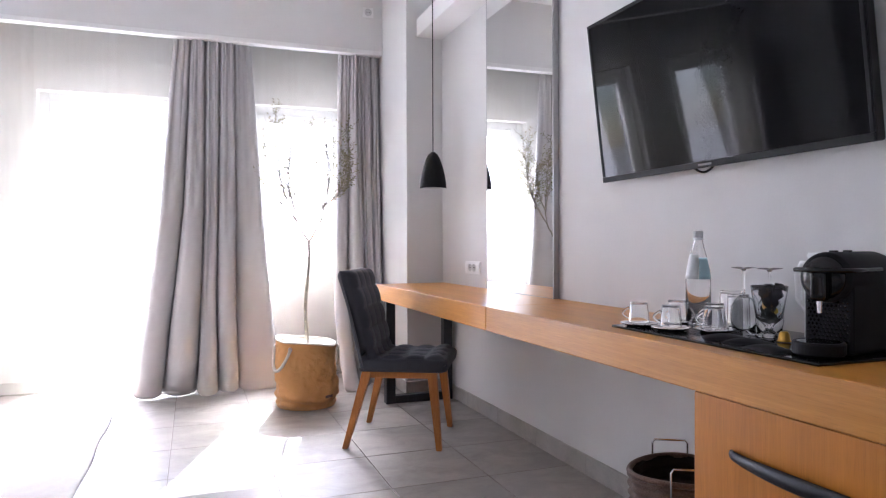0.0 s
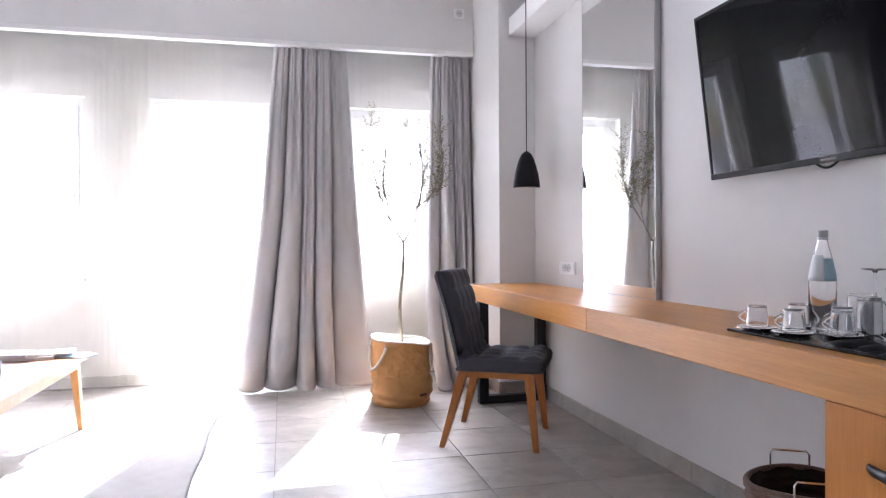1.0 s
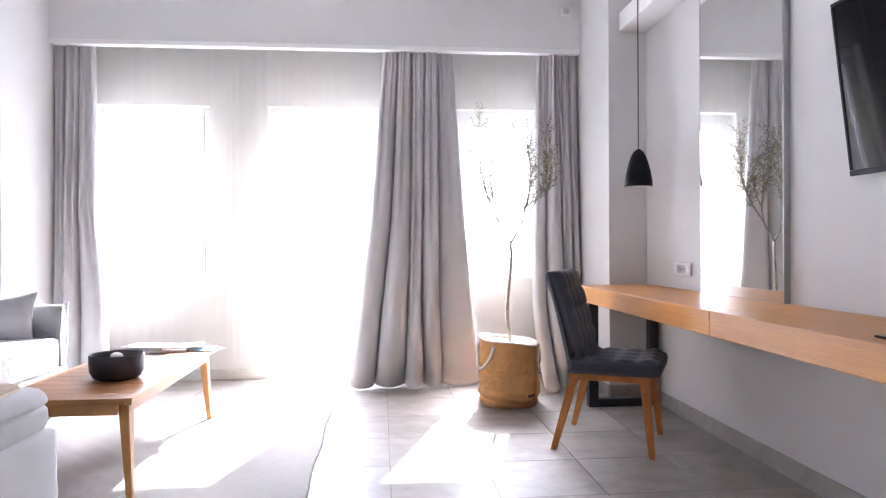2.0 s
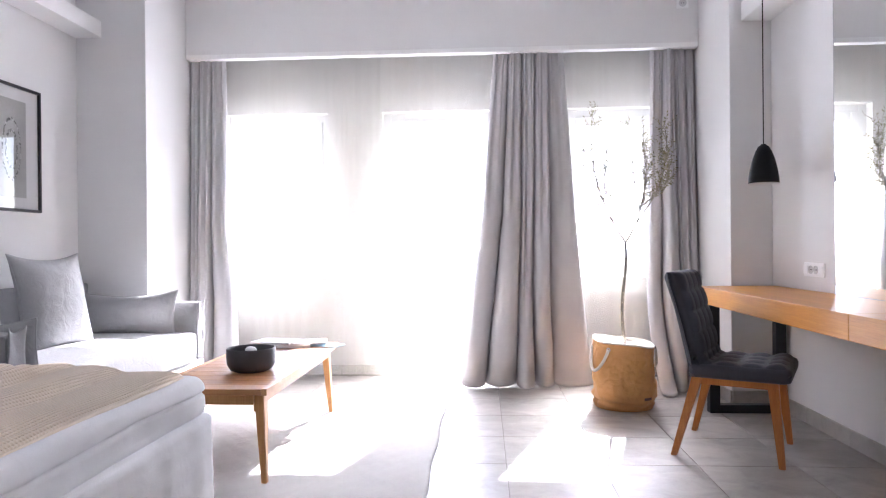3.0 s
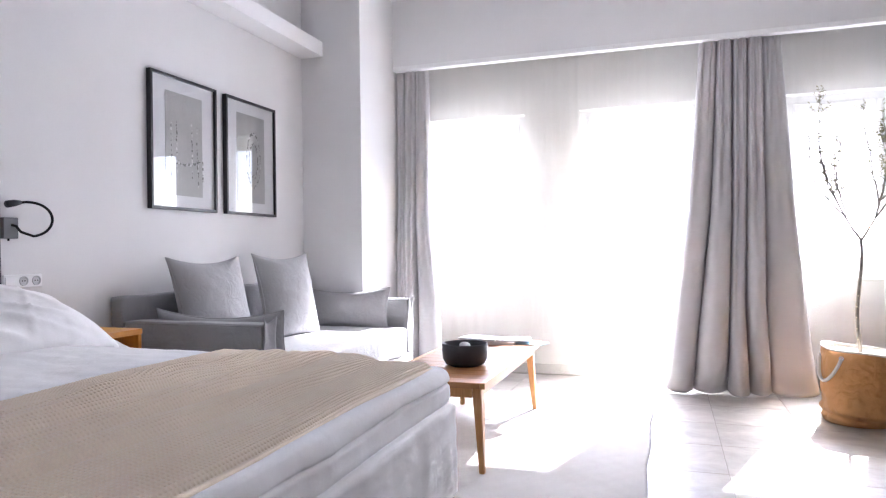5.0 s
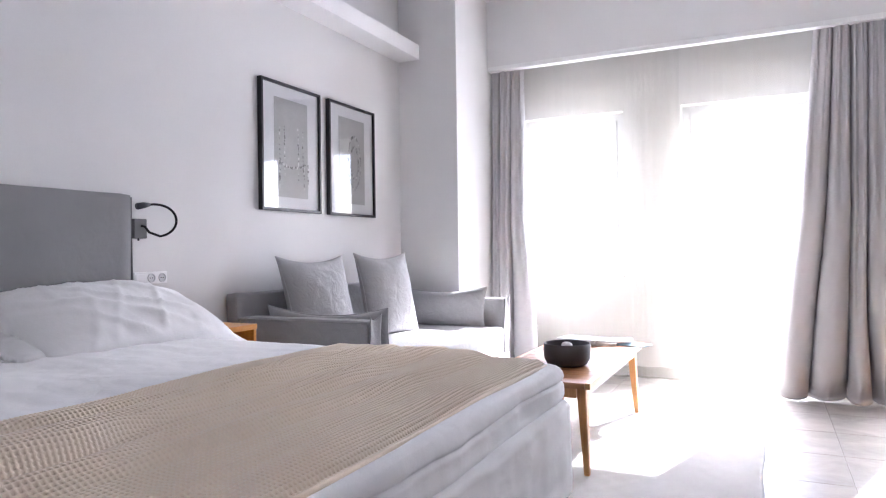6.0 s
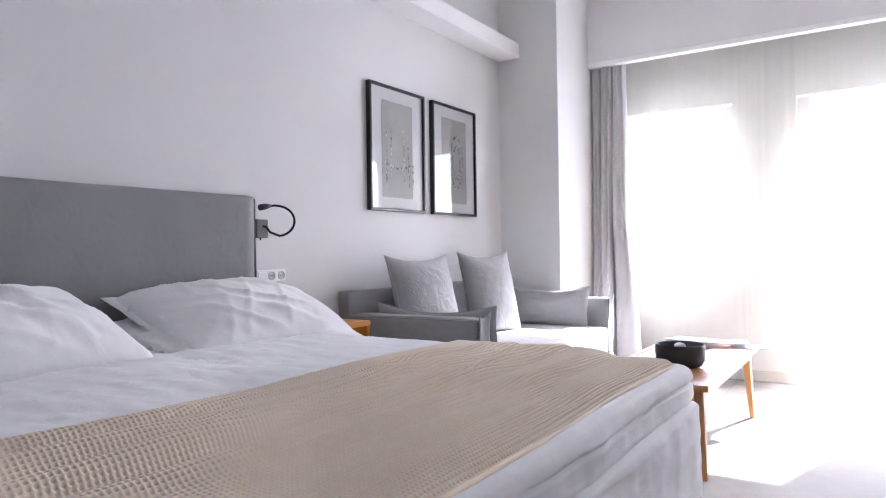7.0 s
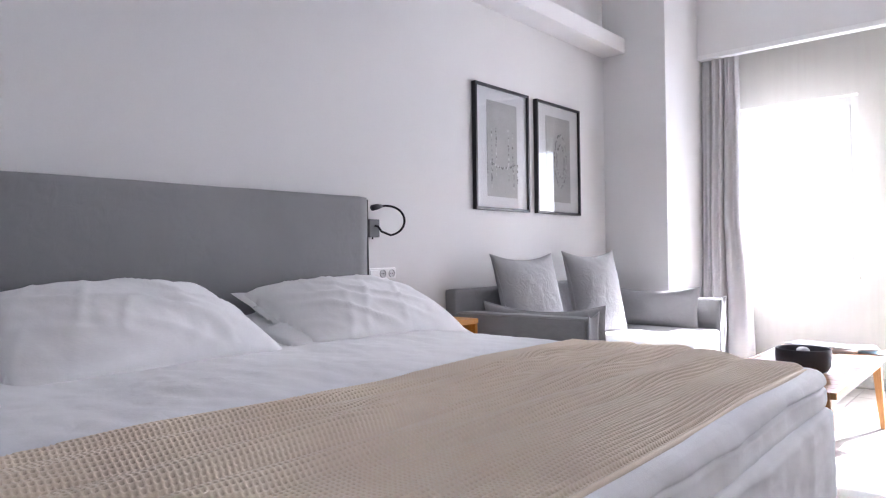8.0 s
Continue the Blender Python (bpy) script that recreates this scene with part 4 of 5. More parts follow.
def olive_tree():
    rnd = random.Random(11)
    t = thing("olive_tree", (0.80, 4.39, 0.02), "slender pale-stemmed olive tree with sparse narrow leaves", "tree")
    wood_bm = bmesh.new()
    trunk = [Vector((0.012 * math.sin(i * 0.7), 0.008 * math.cos(i * 0.9), 1.015 * i / 12)) for i in range(13)]
    tube(trunk, [0.0125 - 0.004 * i / 12 for i in range(13)], 8, wood_bm)
    verts, faces = [], []

    def leaf(p, d, size):
        d = d.normalized()
        s = d.cross(Vector((rnd.uniform(-1, 1), rnd.uniform(-1, 1), rnd.uniform(-1, 1)))).normalized()
        n = d.cross(s)
        w = size * 0.16
        k = len(verts)
        verts.extend((p, p + d * size * 0.45 + s * w + n * w * 0.3, p + d * size * 0.45 - s * w + n * w * 0.3, p + d * size * 0.5 - n * w * 0.25, p + d * size - n * size * 0.12))
        faces.extend(((k, k + 1, k + 3), (k, k + 3, k + 2), (k + 1, k + 4, k + 3), (k + 3, k + 4, k + 2)))

    def bough(a, b, bend, r, n=9):
        """A limb from a to b that swings out and then turns upwards."""
        pts = []
        for i in range(n + 1):
            q = i / n
            p = a.lerp(b, q) + bend * math.sin(math.pi * q)
            pts.append(p + Vector((rnd.uniform(-1, 1), rnd.uniform(-1, 1), 0)) * 0.006 * math.sin(math.pi * q))
        tube(pts, [lerp(r, r * 0.4, i / n) for i in range(n + 1)], 6 if r > 0.004 else 4, wood_bm)
        return pts

    def twig(p, d, length, leaves):
        pts = [p.copy()]
        dd = d.normalized()
        for i in range(6):
            dd = (dd + Vector((rnd.uniform(-1, 1), rnd.uniform(-1, 1), rnd.uniform(-0.6, 0.9))) * 0.2).normalized()
            pts.append(pts[-1] + dd * length / 6)
        tube(pts, [lerp(0.0016, 0.0007, i / 6) for i in range(7)], 4, wood_bm)
        for i in range(1, 7):
            for sgn in (-1, 1):
                if rnd.random() < leaves:
                    side = dd.cross(Vector((rnd.uniform(-1, 1), rnd.uniform(-1, 1), 0.3))).normalized() * sgn
                    leaf(pts[i], dd * 0.7 + side, rnd.uniform(0.014, 0.026))

    fork = trunk[-1]
    joints = [bough(fork, fork + Vector((-0.085, 0.01, 0.20)), Vector((-0.015, 0, 0)), 0.0075), bough(fork, fork + Vector((0.09, -0.01, 0.22)), Vector((0.02, 0, 0)), 0.0075)]
    stub = joints[0][6]
    bough(stub, stub + Vector((-0.055, 0.0, 0.012)), Vector((0, 0, -0.006)), 0.0035, 4)
    for side, (x, y, z), leaves in ((0, (-0.20, 0.02, 0.80), 0.75), (0, (-0.27, -0.08, 0.56), 0.6), (0, (-0.09, 0.12, 0.62), 0.7), (0, (-0.16, 0.18, 0.70), 0.7), (0, (-0.14, -0.20, 0.50), 0.7),
                                    (1, (0.25, -0.02, 0.70), 0.95), (1, (0.15, 0.14, 0.62), 0.75), (1, (0.08, -0.14, 0.64), 0.7), (1, (0.22, -0.16, 0.50), 0.85), (1, (0.02, 0.03, 0.72), 0.6)):
        base = joints[side][rnd.randint(5, 9)]
        out = Vector((x, y, 0)) * 0.28
        limb = bough(base, fork + Vector((x, y, z)), out, 0.0052)
        for i in range(2, 10):
            for _ in range(4):
                d = (limb[i] - limb[i - 1]).normalized() + Vector((rnd.uniform(-1, 1), rnd.uniform(-1, 1), rnd.uniform(-0.3, 0.6))) * 0.85
                twig(limb[i], d, rnd.uniform(0.06, 0.13), leaves)
    part("trunk", wood_bm, M["bark"], t, smooth=True)
    me = bpy.data.meshes.new("crown")
    me.from_pydata(verts, [], faces)
    me.materials.append(M["olive_leaf"])
    crown = new("crown", me)
    crown.parent = t
    crown["label"] = "sparse dry grey-green leaves"


olive_tree()


def string_lights():
    s = thing("string_lights", (0.80, 4.39, 0.0), "fine wire of tiny bulbs wound round the stem", "string lights")
    pts = []
    for i in range(260):
        z = 0.41 + 0.36 * i / 259
        a = i * 0.42
        pts.append((0.012 * math.sin((z - 0.02) * 8.3) + 0.0135 * math.cos(a), 0.008 * math.cos((z - 0.02) * 10.7) + 0.0135 * math.sin(a), z))
    part("wire", tube(pts, 0.0009, 4), M["bark"], s)
    for i in range(4, 260, 9):
        bm = bmesh.new()
        bmesh.ops.create_icosphere(bm, subdivisions=1, radius=0.0042)
        part("bulb", bm, M["bulb"], s, m=Matrix.Translation(Vector(pts[i]) * 1.0 + Vector((0.004 * math.cos(i * 0.42), 0.004 * math.sin(i * 0.42), 0))))


string_lights()


# ---- rug, coffee table ----
rug_bm = sheet_mesh(lambda u, v: (lerp(-2.1, -0.335 + 0.006 * math.sin(v * 23), u), lerp(1.95, 4.56 + 0.008 * math.sin(u * 19), v), 0.007 + 0.001 * math.sin(u * 90) * math.sin(v * 130)), 120, 160)
rug_ob = solo("rug", rug_bm, M["rug"], "flat woven off-white wool rug under the coffee table", "rug", smooth=True)
solid(rug_ob, 0.0055)


def coffee_table():
    t = thing("coffee_table", (-1.27, 3.51, 0), "low plank coffee table with splayed wooden legs", "table")
    y0, y1, n = -0.70, 0.70, 14
    for k in range(n):
        a, b = lerp(y0, y1, k / n), lerp(y0, y1, (k + 1) / n)
        part("plank", box(-0.245, 0.245, a + 0.0006, b - 0.0006, 0.400, 0.426, 0.0015, seg=1), M["table_wood"], t)
    for x0, x1 in ((-0.27, -0.2455), (0.2455, 0.27)):
        part("edge_board", box(x0, x1, y0, y1, 0.399, 0.427, 0.002), M["table_leg"], t)
    for y in (-0.655, 0.655):
        part("apron", box(-0.2, 0.2, y - 0.01, y + 0.01, 0.352, 0.3995, 0.002), M["table_leg"], t)
    for x in (-0.225, 0.225):
        part("apron", box(x - 0.01, x + 0.01, -0.62, 0.62, 0.352, 0.3995, 0.002), M["table_leg"], t)
    for sx in (-1, 1):
        for sy in (-1, 1):
            g = bmesh.new()
            vt = [g.verts.new((sx * 0.212 + dx * 0.021, sy * 0.60 + dy * 0.032, 0.3985)) for dx, dy in ((-1, -1), (1, -1), (1, 1), (-1, 1))]
            vb = [g.verts.new((sx * 0.235 + dx * 0.012, sy * 0.628 + dy * 0.013, 0.0085)) for dx, dy in ((-1, -1), (1, -1), (1, 1), (-1, 1))]
            g.faces.new(vt), g.faces.new(vb[::-1])
            for k in range(4):
                g.faces.new((vt[k], vb[k], vb[(k + 1) % 4], vt[(k + 1) % 4]))
            bmesh.ops.recalc_face_normals(g, faces=g.faces)
            bmesh.ops.bevel(g, geom=g.edges, offset=0.003, segments=2, affect="EDGES")
            part("leg", g, M["table_leg"], t)


coffee_table()
bowl = thing("bowl", (-1.215, 3.235, 0.427), "dark grey stoneware bowl with pale contents on the table", "bowl")
part("shell", lathe([(0, 0.0), (0.075, 0.0), (0.098, 0.010), (0.112, 0.035), (0.116, 0.075), (0.115, 0.108), (0.112, 0.112), (0.109, 0.108), (0.109, 0.075), (0.104, 0.04), (0.09, 0.018), (0, 0.012)], 64), M["stone_bowl"], bowl, smooth=True)
rnd = random.Random(7)
for k in range(7):
    sb = bmesh.new()
    bmesh.ops.create_icosphere(sb, subdivisions=2, radius=0.03)
    bmesh.ops.scale(sb, vec=(rnd.uniform(0.8, 1.3), rnd.uniform(0.7, 1.1), rnd.uniform(0.35, 0.7)), verts=sb.verts)
    a = k * 2.4
    pb = thing("pebble", (-1.215 + 0.05 * math.cos(a) * (k > 0), 3.235 + 0.05 * math.sin(a) * (k > 0), 0.427 + (0.048 if k else 0.080)), "smooth pale stone lying in the dark bowl", "stone", "pale stones in the bowl", a * 50)
    part("stone", sb, M["paper"], pb, smooth=True, m=pose(0, 0, 0.02, rnd.uniform(-15, 15), rnd.uniform(-15, 15)))


def magazine(x, y, z, w, d, h, rz, cover, label):
    m = thing("magazine", (x, y, z), label, "magazine", "magazines on the coffee table", rz)
    part("pages", box(-w / 2 + 0.003, w / 2 - 0.003, -d / 2 + 0.003, d / 2 - 0.001, 0.001, h - 0.001), M["paper"], m)
    part("cover", box(-w / 2, w / 2, -d / 2, d / 2, h - 0.001, h + 0.0005, 0.0003), cover, m)
    part("back_cover", box(-w / 2, w / 2, -d / 2, d / 2, 0, 0.001), cover, m)


magazine(-1.27, 4.06, 0.427, 0.21, 0.28, 0.016, 96, M["paper"], "white glossy magazine on the coffee table")
magazine(-1.345, 4.06, 0.444, 0.19, 0.26, 0.014, 78, M["paper_grey"], "dark grey covered magazine on top of a white one")
magazine(-1.17, 4.075, 0.444, 0.18, 0.25, 0.009, 104, M["paper"], "white paper magazine on top of another")
magazine(-1.045, 4.05, 0.427, 0.13, 0.20, 0.007, 70, M["paper_blue"], "thin pale blue booklet on the coffee table")


# ---- sofa corner ----
def sofa():
    s = thing("daybed_sofa", (-2.38, 3.5, 0), "low grey daybed sofa with a pale seat cover", "sofa")
    ox, oy = -2.38, 3.5
    part("base", soft_box(XW + 0.01 - ox, -1.945 - ox, 2.60 - oy, 4.42 - oy, 0.04, 0.30, 0.02, 0.004), M["sofa_seat"], s, "pale fitted cover to the floor", smooth=True)
    part("seat_cushion", soft_box(XW + 0.06 - ox, -1.935 - ox, 2.69 - oy, 4.29 - oy, 0.29, 0.484, 0.03, 0.008, 2.0), M["sofa_seat"], s, "pale seat cover", smooth=True)
    part("backrest", soft_box(XW + 0.005 - ox, XW + 0.085 - ox, 2.575 - oy, 4.415 - oy, 0.30, 0.80, 0.014, 0.006, 5.0), M["sofa_cloth"], s, smooth=True)
    part("armrest", soft_box(-2.733 - ox, -1.965 - ox, 2.575 - oy, 2.665 - oy, 0.04, 0.685, 0.014, 0.006, 7.0), M["sofa_cloth"], s, smooth=True)
    part("armrest", soft_box(-2.733 - ox, -1.955 - ox, 4.335 - oy, 4.42 - oy, 0.30, 0.672, 0.014, 0.006, 9.0), M["sofa_cloth"], s, smooth=True)
    for y, x0, x1, z in ((2.571, -2.73, -1.967, 0.683), (2.669, -2.73, -1.967, 0.683), (4.331, -2.73, -1.957, 0.67)):
        part("seam", tube([(x0 - ox, y - oy + (0.006 if y < 3 and y < 2.6 else -0.006), z - 0.008), (x1 - ox, y - oy + (0.006 if y < 2.6 else -0.006), z - 0.008), (x1 + 0.0 - ox, y - oy, 0.32)], 0.0032, 6), M["sofa_cloth"], s, smooth=True)
    for y0, y1, top in ((2.568, 2.672, 0.712), (4.33, 4.424, 0.69)):
        fl = sheet_mesh(lambda u, v: (-1.958 - ox + 0.012 * v * (1 - math.sin(math.pi * u)) + 0.004 * math.sin(9 * v + 4 * u), lerp(y0, y1, u) - oy, lerp(0.30, top - 0.026 * math.sin(math.pi * u), v)), 10, 24)
        solid(part("flange", fl, M["sofa_cloth"], s, "pressed cover edge with raised corners", smooth=True), 0.004)
    for x in (-2.75, -2.0):
        for y in (2.66, 4.35):
            part("foot", box(x - 0.025 - ox, x + 0.025 - ox, y - 0.025 - oy, y + 0.025 - oy, 0, 0.05, 0.003), M["black_matt"], s)


sofa()


def pillow_mesh(w, h, t, pinch=0.06, power=0.55, flange=0.0, seed=0.0, n=34, rough=0.006, sag=None, crease=0.0):
    """A stuffed cover: w x h outline in local x, z with pulled corners, t thick along y."""
    bm = bmesh.new()
    sides = []
    for sgn in (1, -1):
        rows = []
        for i in range(n + 1):
            row = []
            for j in range(n + 1):
                u, v = 2 * i / n - 1, 2 * j / n - 1
                uu, vv = math.sin(u * math.pi / 2), math.sin(v * math.pi / 2)
                x = uu * w / 2 * (1 - pinch * (1 - vv * vv))
                z = vv * h / 2 * (1 - (pinch if sag is None else sag) * (1 - uu * uu))
                q = max(0.0, (1 - uu * uu) * (1 - vv * vv))
                if flange:
                    fu, fv = max(0, 1 - (uu / (1 - flange)) ** 2), max(0, 1 - (vv / (1 - flange)) ** 2)
                    q = fu * fv
                y = sgn * t / 2 * q ** power
                wv = noise.noise(Vector((x * 5 + seed, z * 6, sgn * 3.0))) + 0.45 * noise.noise(Vector((x * 13 + seed + z * 6, z * 10 + 4, sgn * 5.0))) + 0.16 * noise.noise(Vector((x * 34 + seed, z * 22, sgn)))
                y += wv * rough * (q ** 0.3 if not flange else 0.35 + 0.65 * q ** 0.3)
                if crease:
                    fold = noise.noise(Vector((x * 3.0 + z * 4.5 + seed, (z - x) * 0.9 + seed, sgn * 2.0)))
                    fine = noise.noise(Vector((x * 7 - z * 3 + seed, (x + z) * 1.5, sgn * 4.0 + seed)))
                    y += sgn * crease * (max(0.0, 1 - 7 * abs(fold)) ** 1.3 + 0.6 * max(0.0, 1 - 7 * abs(fine)) ** 1.3) * q ** 0.25
                row.append(bm.verts.new((x, y, z)))
            rows.append(row)
        for i in range(n):
            for j in range(n):
                q = (rows[i][j], rows[i + 1][j], rows[i + 1][j + 1], rows[i][j + 1])
                bm.faces.new(q if sgn < 0 else q[::-1])
        sides.append(rows)
    bmesh.ops.remove_doubles(bm, verts=bm.verts, dist=0.0012)
    return bm


def edge_cord(w, h, pinch, r=0.0035, k=28, sag=None):
    pts = []
    for a, b in (((-1, -1), (1, -1)), ((1, -1), (1, 1)), ((1, 1), (-1, 1)), ((-1, 1), (-1, -1))):
        for i in range(k):
            u, v = lerp(a[0], b[0], i / k), lerp(a[1], b[1], i / k)
            pts.append((u * w / 2 * (1 - pinch * (1 - v * v)), 0, v * h / 2 * (1 - (pinch if sag is None else sag) * (1 - u * u))))
    return tube(pts, r, 6, closed=True)


def cushion(name, label, group, m, w, h, t, material, pinch=0.15, seed=0.0, power=0.5, sag=None):
    c = thing(name, (0, 0, 0), label, "cushion", group)
    c.matrix_world = m
    part("cover", pillow_mesh(w, h, t, pinch, power, 0.0, seed, 44, 0.005, sag, 0.004), material, c, smooth=True)
    part("piping", edge_cord(w, h, pinch, 0.0035, 28, sag), material, c, smooth=True)
    return c


G = "grey cushions on the sofa"
# local y is the cushion's thickness; rz = 90 faces along x
cushion("square_cushion", "plump grey cotton square cushion leaning on the sofa back", G, pose(-2.57, 3.05, 0.71, -14, 0, 84), 0.54, 0.57, 0.22, M["grey_cloth"], seed=1.0)
cushion("square_cushion", "plump grey cotton square cushion leaning on the sofa back", G, pose(-2.52, 3.71, 0.72, -13, 0, 76), 0.47, 0.57, 0.22, M["grey_cloth"], seed=5.0)
cushion("lumbar_cushion", "long grey cotton cushion resting against the armrest", G, pose(-2.385, 4.225, 0.600, -10, 0, 4), 0.66, 0.31, 0.15, M["grey_cloth"], pinch=0.06, sag=0.26, seed=9.0)
cushion("lumbar_cushion", "long grey cotton cushion resting against the armrest", G, pose(-2.295, 2.742, 0.568, 9, 0, 3), 0.70, 0.34, 0.13, M["grey_cloth"], pinch=0.05, sag=0.28, seed=13.0)


def picture(y0, y1, kind, label):
    p = thing("framed_picture", (XW, (y0 + y1) / 2, 1.245), label, "picture", "framed prints over the sofa")
    w, h = (y1 - y0) / 2, 0.735
    f = bmesh.new()
    box(0, 0.03, -w, -w + 0.016, 0, h, 0.0015, f), box(0, 0.03, w - 0.016, w, 0, h, 0.0015, f)
    box(0, 0.0298, -w + 0.016, w - 0.016, 0, 0.016, 0.0015, f), box(0, 0.0298, -w + 0.016, w - 0.016, h - 0.016, h, 0.0015, f)
    part("frame", f, M["frame_black"], p)
    part("mat_board", box(0.002, 0.014, -w + 0.0162, w - 0.0162, 0.0162, h - 0.0162), M["mat_board"], p)
    a = part("print", box(0.0142, 0.0152, -0.152, 0.152, 0.082, 0.648), M["art"], p)
    rnd = random.Random(kind)
    lines, pale = bmesh.new(), bmesh.new()
    if kind == 1:
        spots = []
        for cy in (-0.085, 0.085):
            for k in range(34):
                spots.append((cy + rnd.choice((-1, 1)) * 0.022 + rnd.uniform(-0.003, 0.003), 0.19 + 0.009 * k))
        for cy in (-0.13, 0.135):
            for k in range(18):
                spots.append((cy + rnd.choice((-1, 1)) * 0.02, 0.14 + 0.009 * k))
        for k in range(40):
            t = k / 39
            spots.append((lerp(-0.12, 0.13, t), 0.285 - 0.028 * math.sin(math.pi * t) + rnd.uniform(-0.004, 0.004)))
    else:
        spots = []
        for k in range(120):
            a_ = 2 * math.pi * k / 120
            for s in (1.0, 0.62):
                spots.append((0.028 + s * 0.075 * math.cos(a_) + rnd.uniform(-0.004, 0.004), 0.36 + s * 0.175 * math.sin(a_) + rnd.uniform(-0.006, 0.006)))
    for y, z in spots:
        l = rnd.uniform(0.006, 0.015)
        box(0.0154, 0.0157, y - l * 0.4, y + l * 0.4, z - l * 0.5, z + l * 0.5, 0, lines if rnd.random() < 0.62 else pale)
    part("drawing", lines, M["art_line"], p, "dark sketched lines")
    part("drawing_highlight", pale, M["art_pale"], p, "pale sketched lines")
    g = part("glazing", box(0.0175, 0.0195, -w + 0.0163, w - 0.0163, 0.0163, h - 0.0163), M["pane"], p)
    g.visible_shadow = False


picture(2.838, 3.384, 1, "black framed print of two columns on grey paper")
picture(3.475, 4.022, 2, "black framed print of an oval medallion on grey paper")


# ---- bed ----
BX0, BX1, BY0, BY1 = -2.735, -0.825, -0.02, 1.792


def bed():
    b = thing("bed", ((BX0 + BX1) / 2, (BY0 + BY1) / 2, 0), "wide bed with a white mattress, topper and grey base", "bed")
    ox, oy = (BX0 + BX1) / 2, (BY0 + BY1) / 2

    def slab(x0, x1, y0, y1, z0, z1, r, seed, amp, belly=0.0, n=70, seam=0.0):
        bm = bmesh.new()
        bmesh.ops.create_cube(bm, size=2.0)
        bmesh.ops.subdivide_edges(bm, edges=bm.edges, cuts=n, use_grid_fill=True)
        cx, cy, cz = (x0 + x1) / 2, (y0 + y1) / 2, (z0 + z1) / 2
        hx, hy, hz = (x1 - x0) / 2, (y1 - y0) / 2, (z1 - z0) / 2
        for v in bm.verts:
            p = Vector((v.co.x * hx, v.co.y * hy, v.co.z * hz))
            q = Vector((max(-hx + r, min(hx - r, p.x)), max(-hy + r, min(hy - r, p.y)), max(-hz + r, min(hz - r, p.z))))
            d = p - q
            nrm = d.normalized() if d.length > 1e-6 else Vector((0, 0, 1))
            p = q + nrm * r if d.length > 1e-6 else p
            side = 1 - abs(nrm.z)
            w = noise.noise(Vector((p.x * 3 + seed, p.y * 3, p.z * 9))) + 0.5 * noise.noise(Vector((p.x * 9 + seed, p.y * 9, p.z * 24 + 3))) + 0.12 * noise.noise(Vector((p.x * 17, p.y * 17 + seed, p.z * 20)))
            pucker = noise.noise(Vector((p.x * 15 + seed, p.y * 15 + 0.6 * p.z, p.z * 4))) + 0.5 * noise.noise(Vector((p.x * 30 + 6 * p.z, p.y * 30 + seed, p.z * 7)))
            p += nrm * (amp * w * (0.35 + 0.65 * side) + 0.55 * amp * pucker * side + belly * side * math.cos(math.pi / 2 * p.z / hz))
            if seam:
                p -= nrm * side * 0.007 * math.exp(-((p.z + cz - seam - 0.002 * math.sin(9 * (p.x + p.y))) / 0.005) ** 2)
            v.co = p + Vector((cx - ox, cy - oy, cz))
        return bm
    part("base", slab(BX0 + 0.02, BX1 - 0.05, BY0 + 0.03, BY1 - 0.045, 0.06, 0.335, 0.012, 1, 0.002, n=30), M["bed_base"], b, "grey cloth bed base", smooth=True)
    part("mattress", slab(BX0, BX1 + 0.018, BY0, BY1 + 0.010, 0.318, 0.584, 0.022, 4, 0.007, n=100), M["sheet"], b, "white sheet over the mattress", smooth=True)
    part("topper", slab(BX0, BX1, BY0, BY1 - 0.003, 0.568, 0.684, 0.034, 8, 0.007, 0.0, n=110, seam=0.640), M["sheet"], b, "thick white quilted topper", smooth=True)
    for x in (BX0 + 0.1, BX1 - 0.12):
        for y in (BY0 + 0.1, BY1 - 0.12):
            part("foot", box(x - 0.03 - ox, x + 0.03 - ox, y - 0.03 - oy, y + 0.03 - oy, 0, 0.062, 0.004), M["black_matt"], b)


bed()


def bed_height(x, y):
    """Top of the cloth over the bed at a place in the plan."""
    ex = max(0.0, (x - (BX1 - 0.07)) / 0.07)
    ey = max(0.0, (y - (BY1 - 0.06)) / 0.06)
    z = 0.686 - 0.045 * min(1, ex) ** 2 - 0.045 * min(1.0, ey) ** 2
    return z + 0.006 * noise.noise(Vector((x * 3, y * 3, 1.0)))


def duvet():
    d = thing("duvet", ((BX0 + BX1) / 2, (BY0 + BY1) / 2, 0), "thin creased white cotton duvet spread over the bed", "duvet")
    ox, oy = (BX0 + BX1) / 2, (BY0 + BY1) / 2
    x0, x1, y0, y1 = BX0 + 0.06, -1.12, BY0 - 0.04, BY1 + 0.03

    def f(u, v):
        x, y = lerp(x0, x1, u), lerp(y0, y1, v)
        over = max(0.0, y - (BY1 - 0.035))
        fold = 0.5 * noise.noise(Vector((x * 2.2, y * 5.5, 3.0))) + 0.35 * noise.noise(Vector((x * 6, y * 13, 8.0))) + 0.2 * noise.noise(Vector((x * 19, y * 24, 2.0)))
        z = bed_height(x, min(y, BY1)) + 0.014 + 0.012 * fold
        if over > 0:
            z -= over * 1.3 + 0.02 * (0.5 + 0.5 * math.sin(x * 21))
        return (x - ox, y - oy, z)
    c = part("cover", sheet_mesh(f, 130, 150), M["sheet"], d, smooth=True)
    solid(c, 0.008)


duvet()


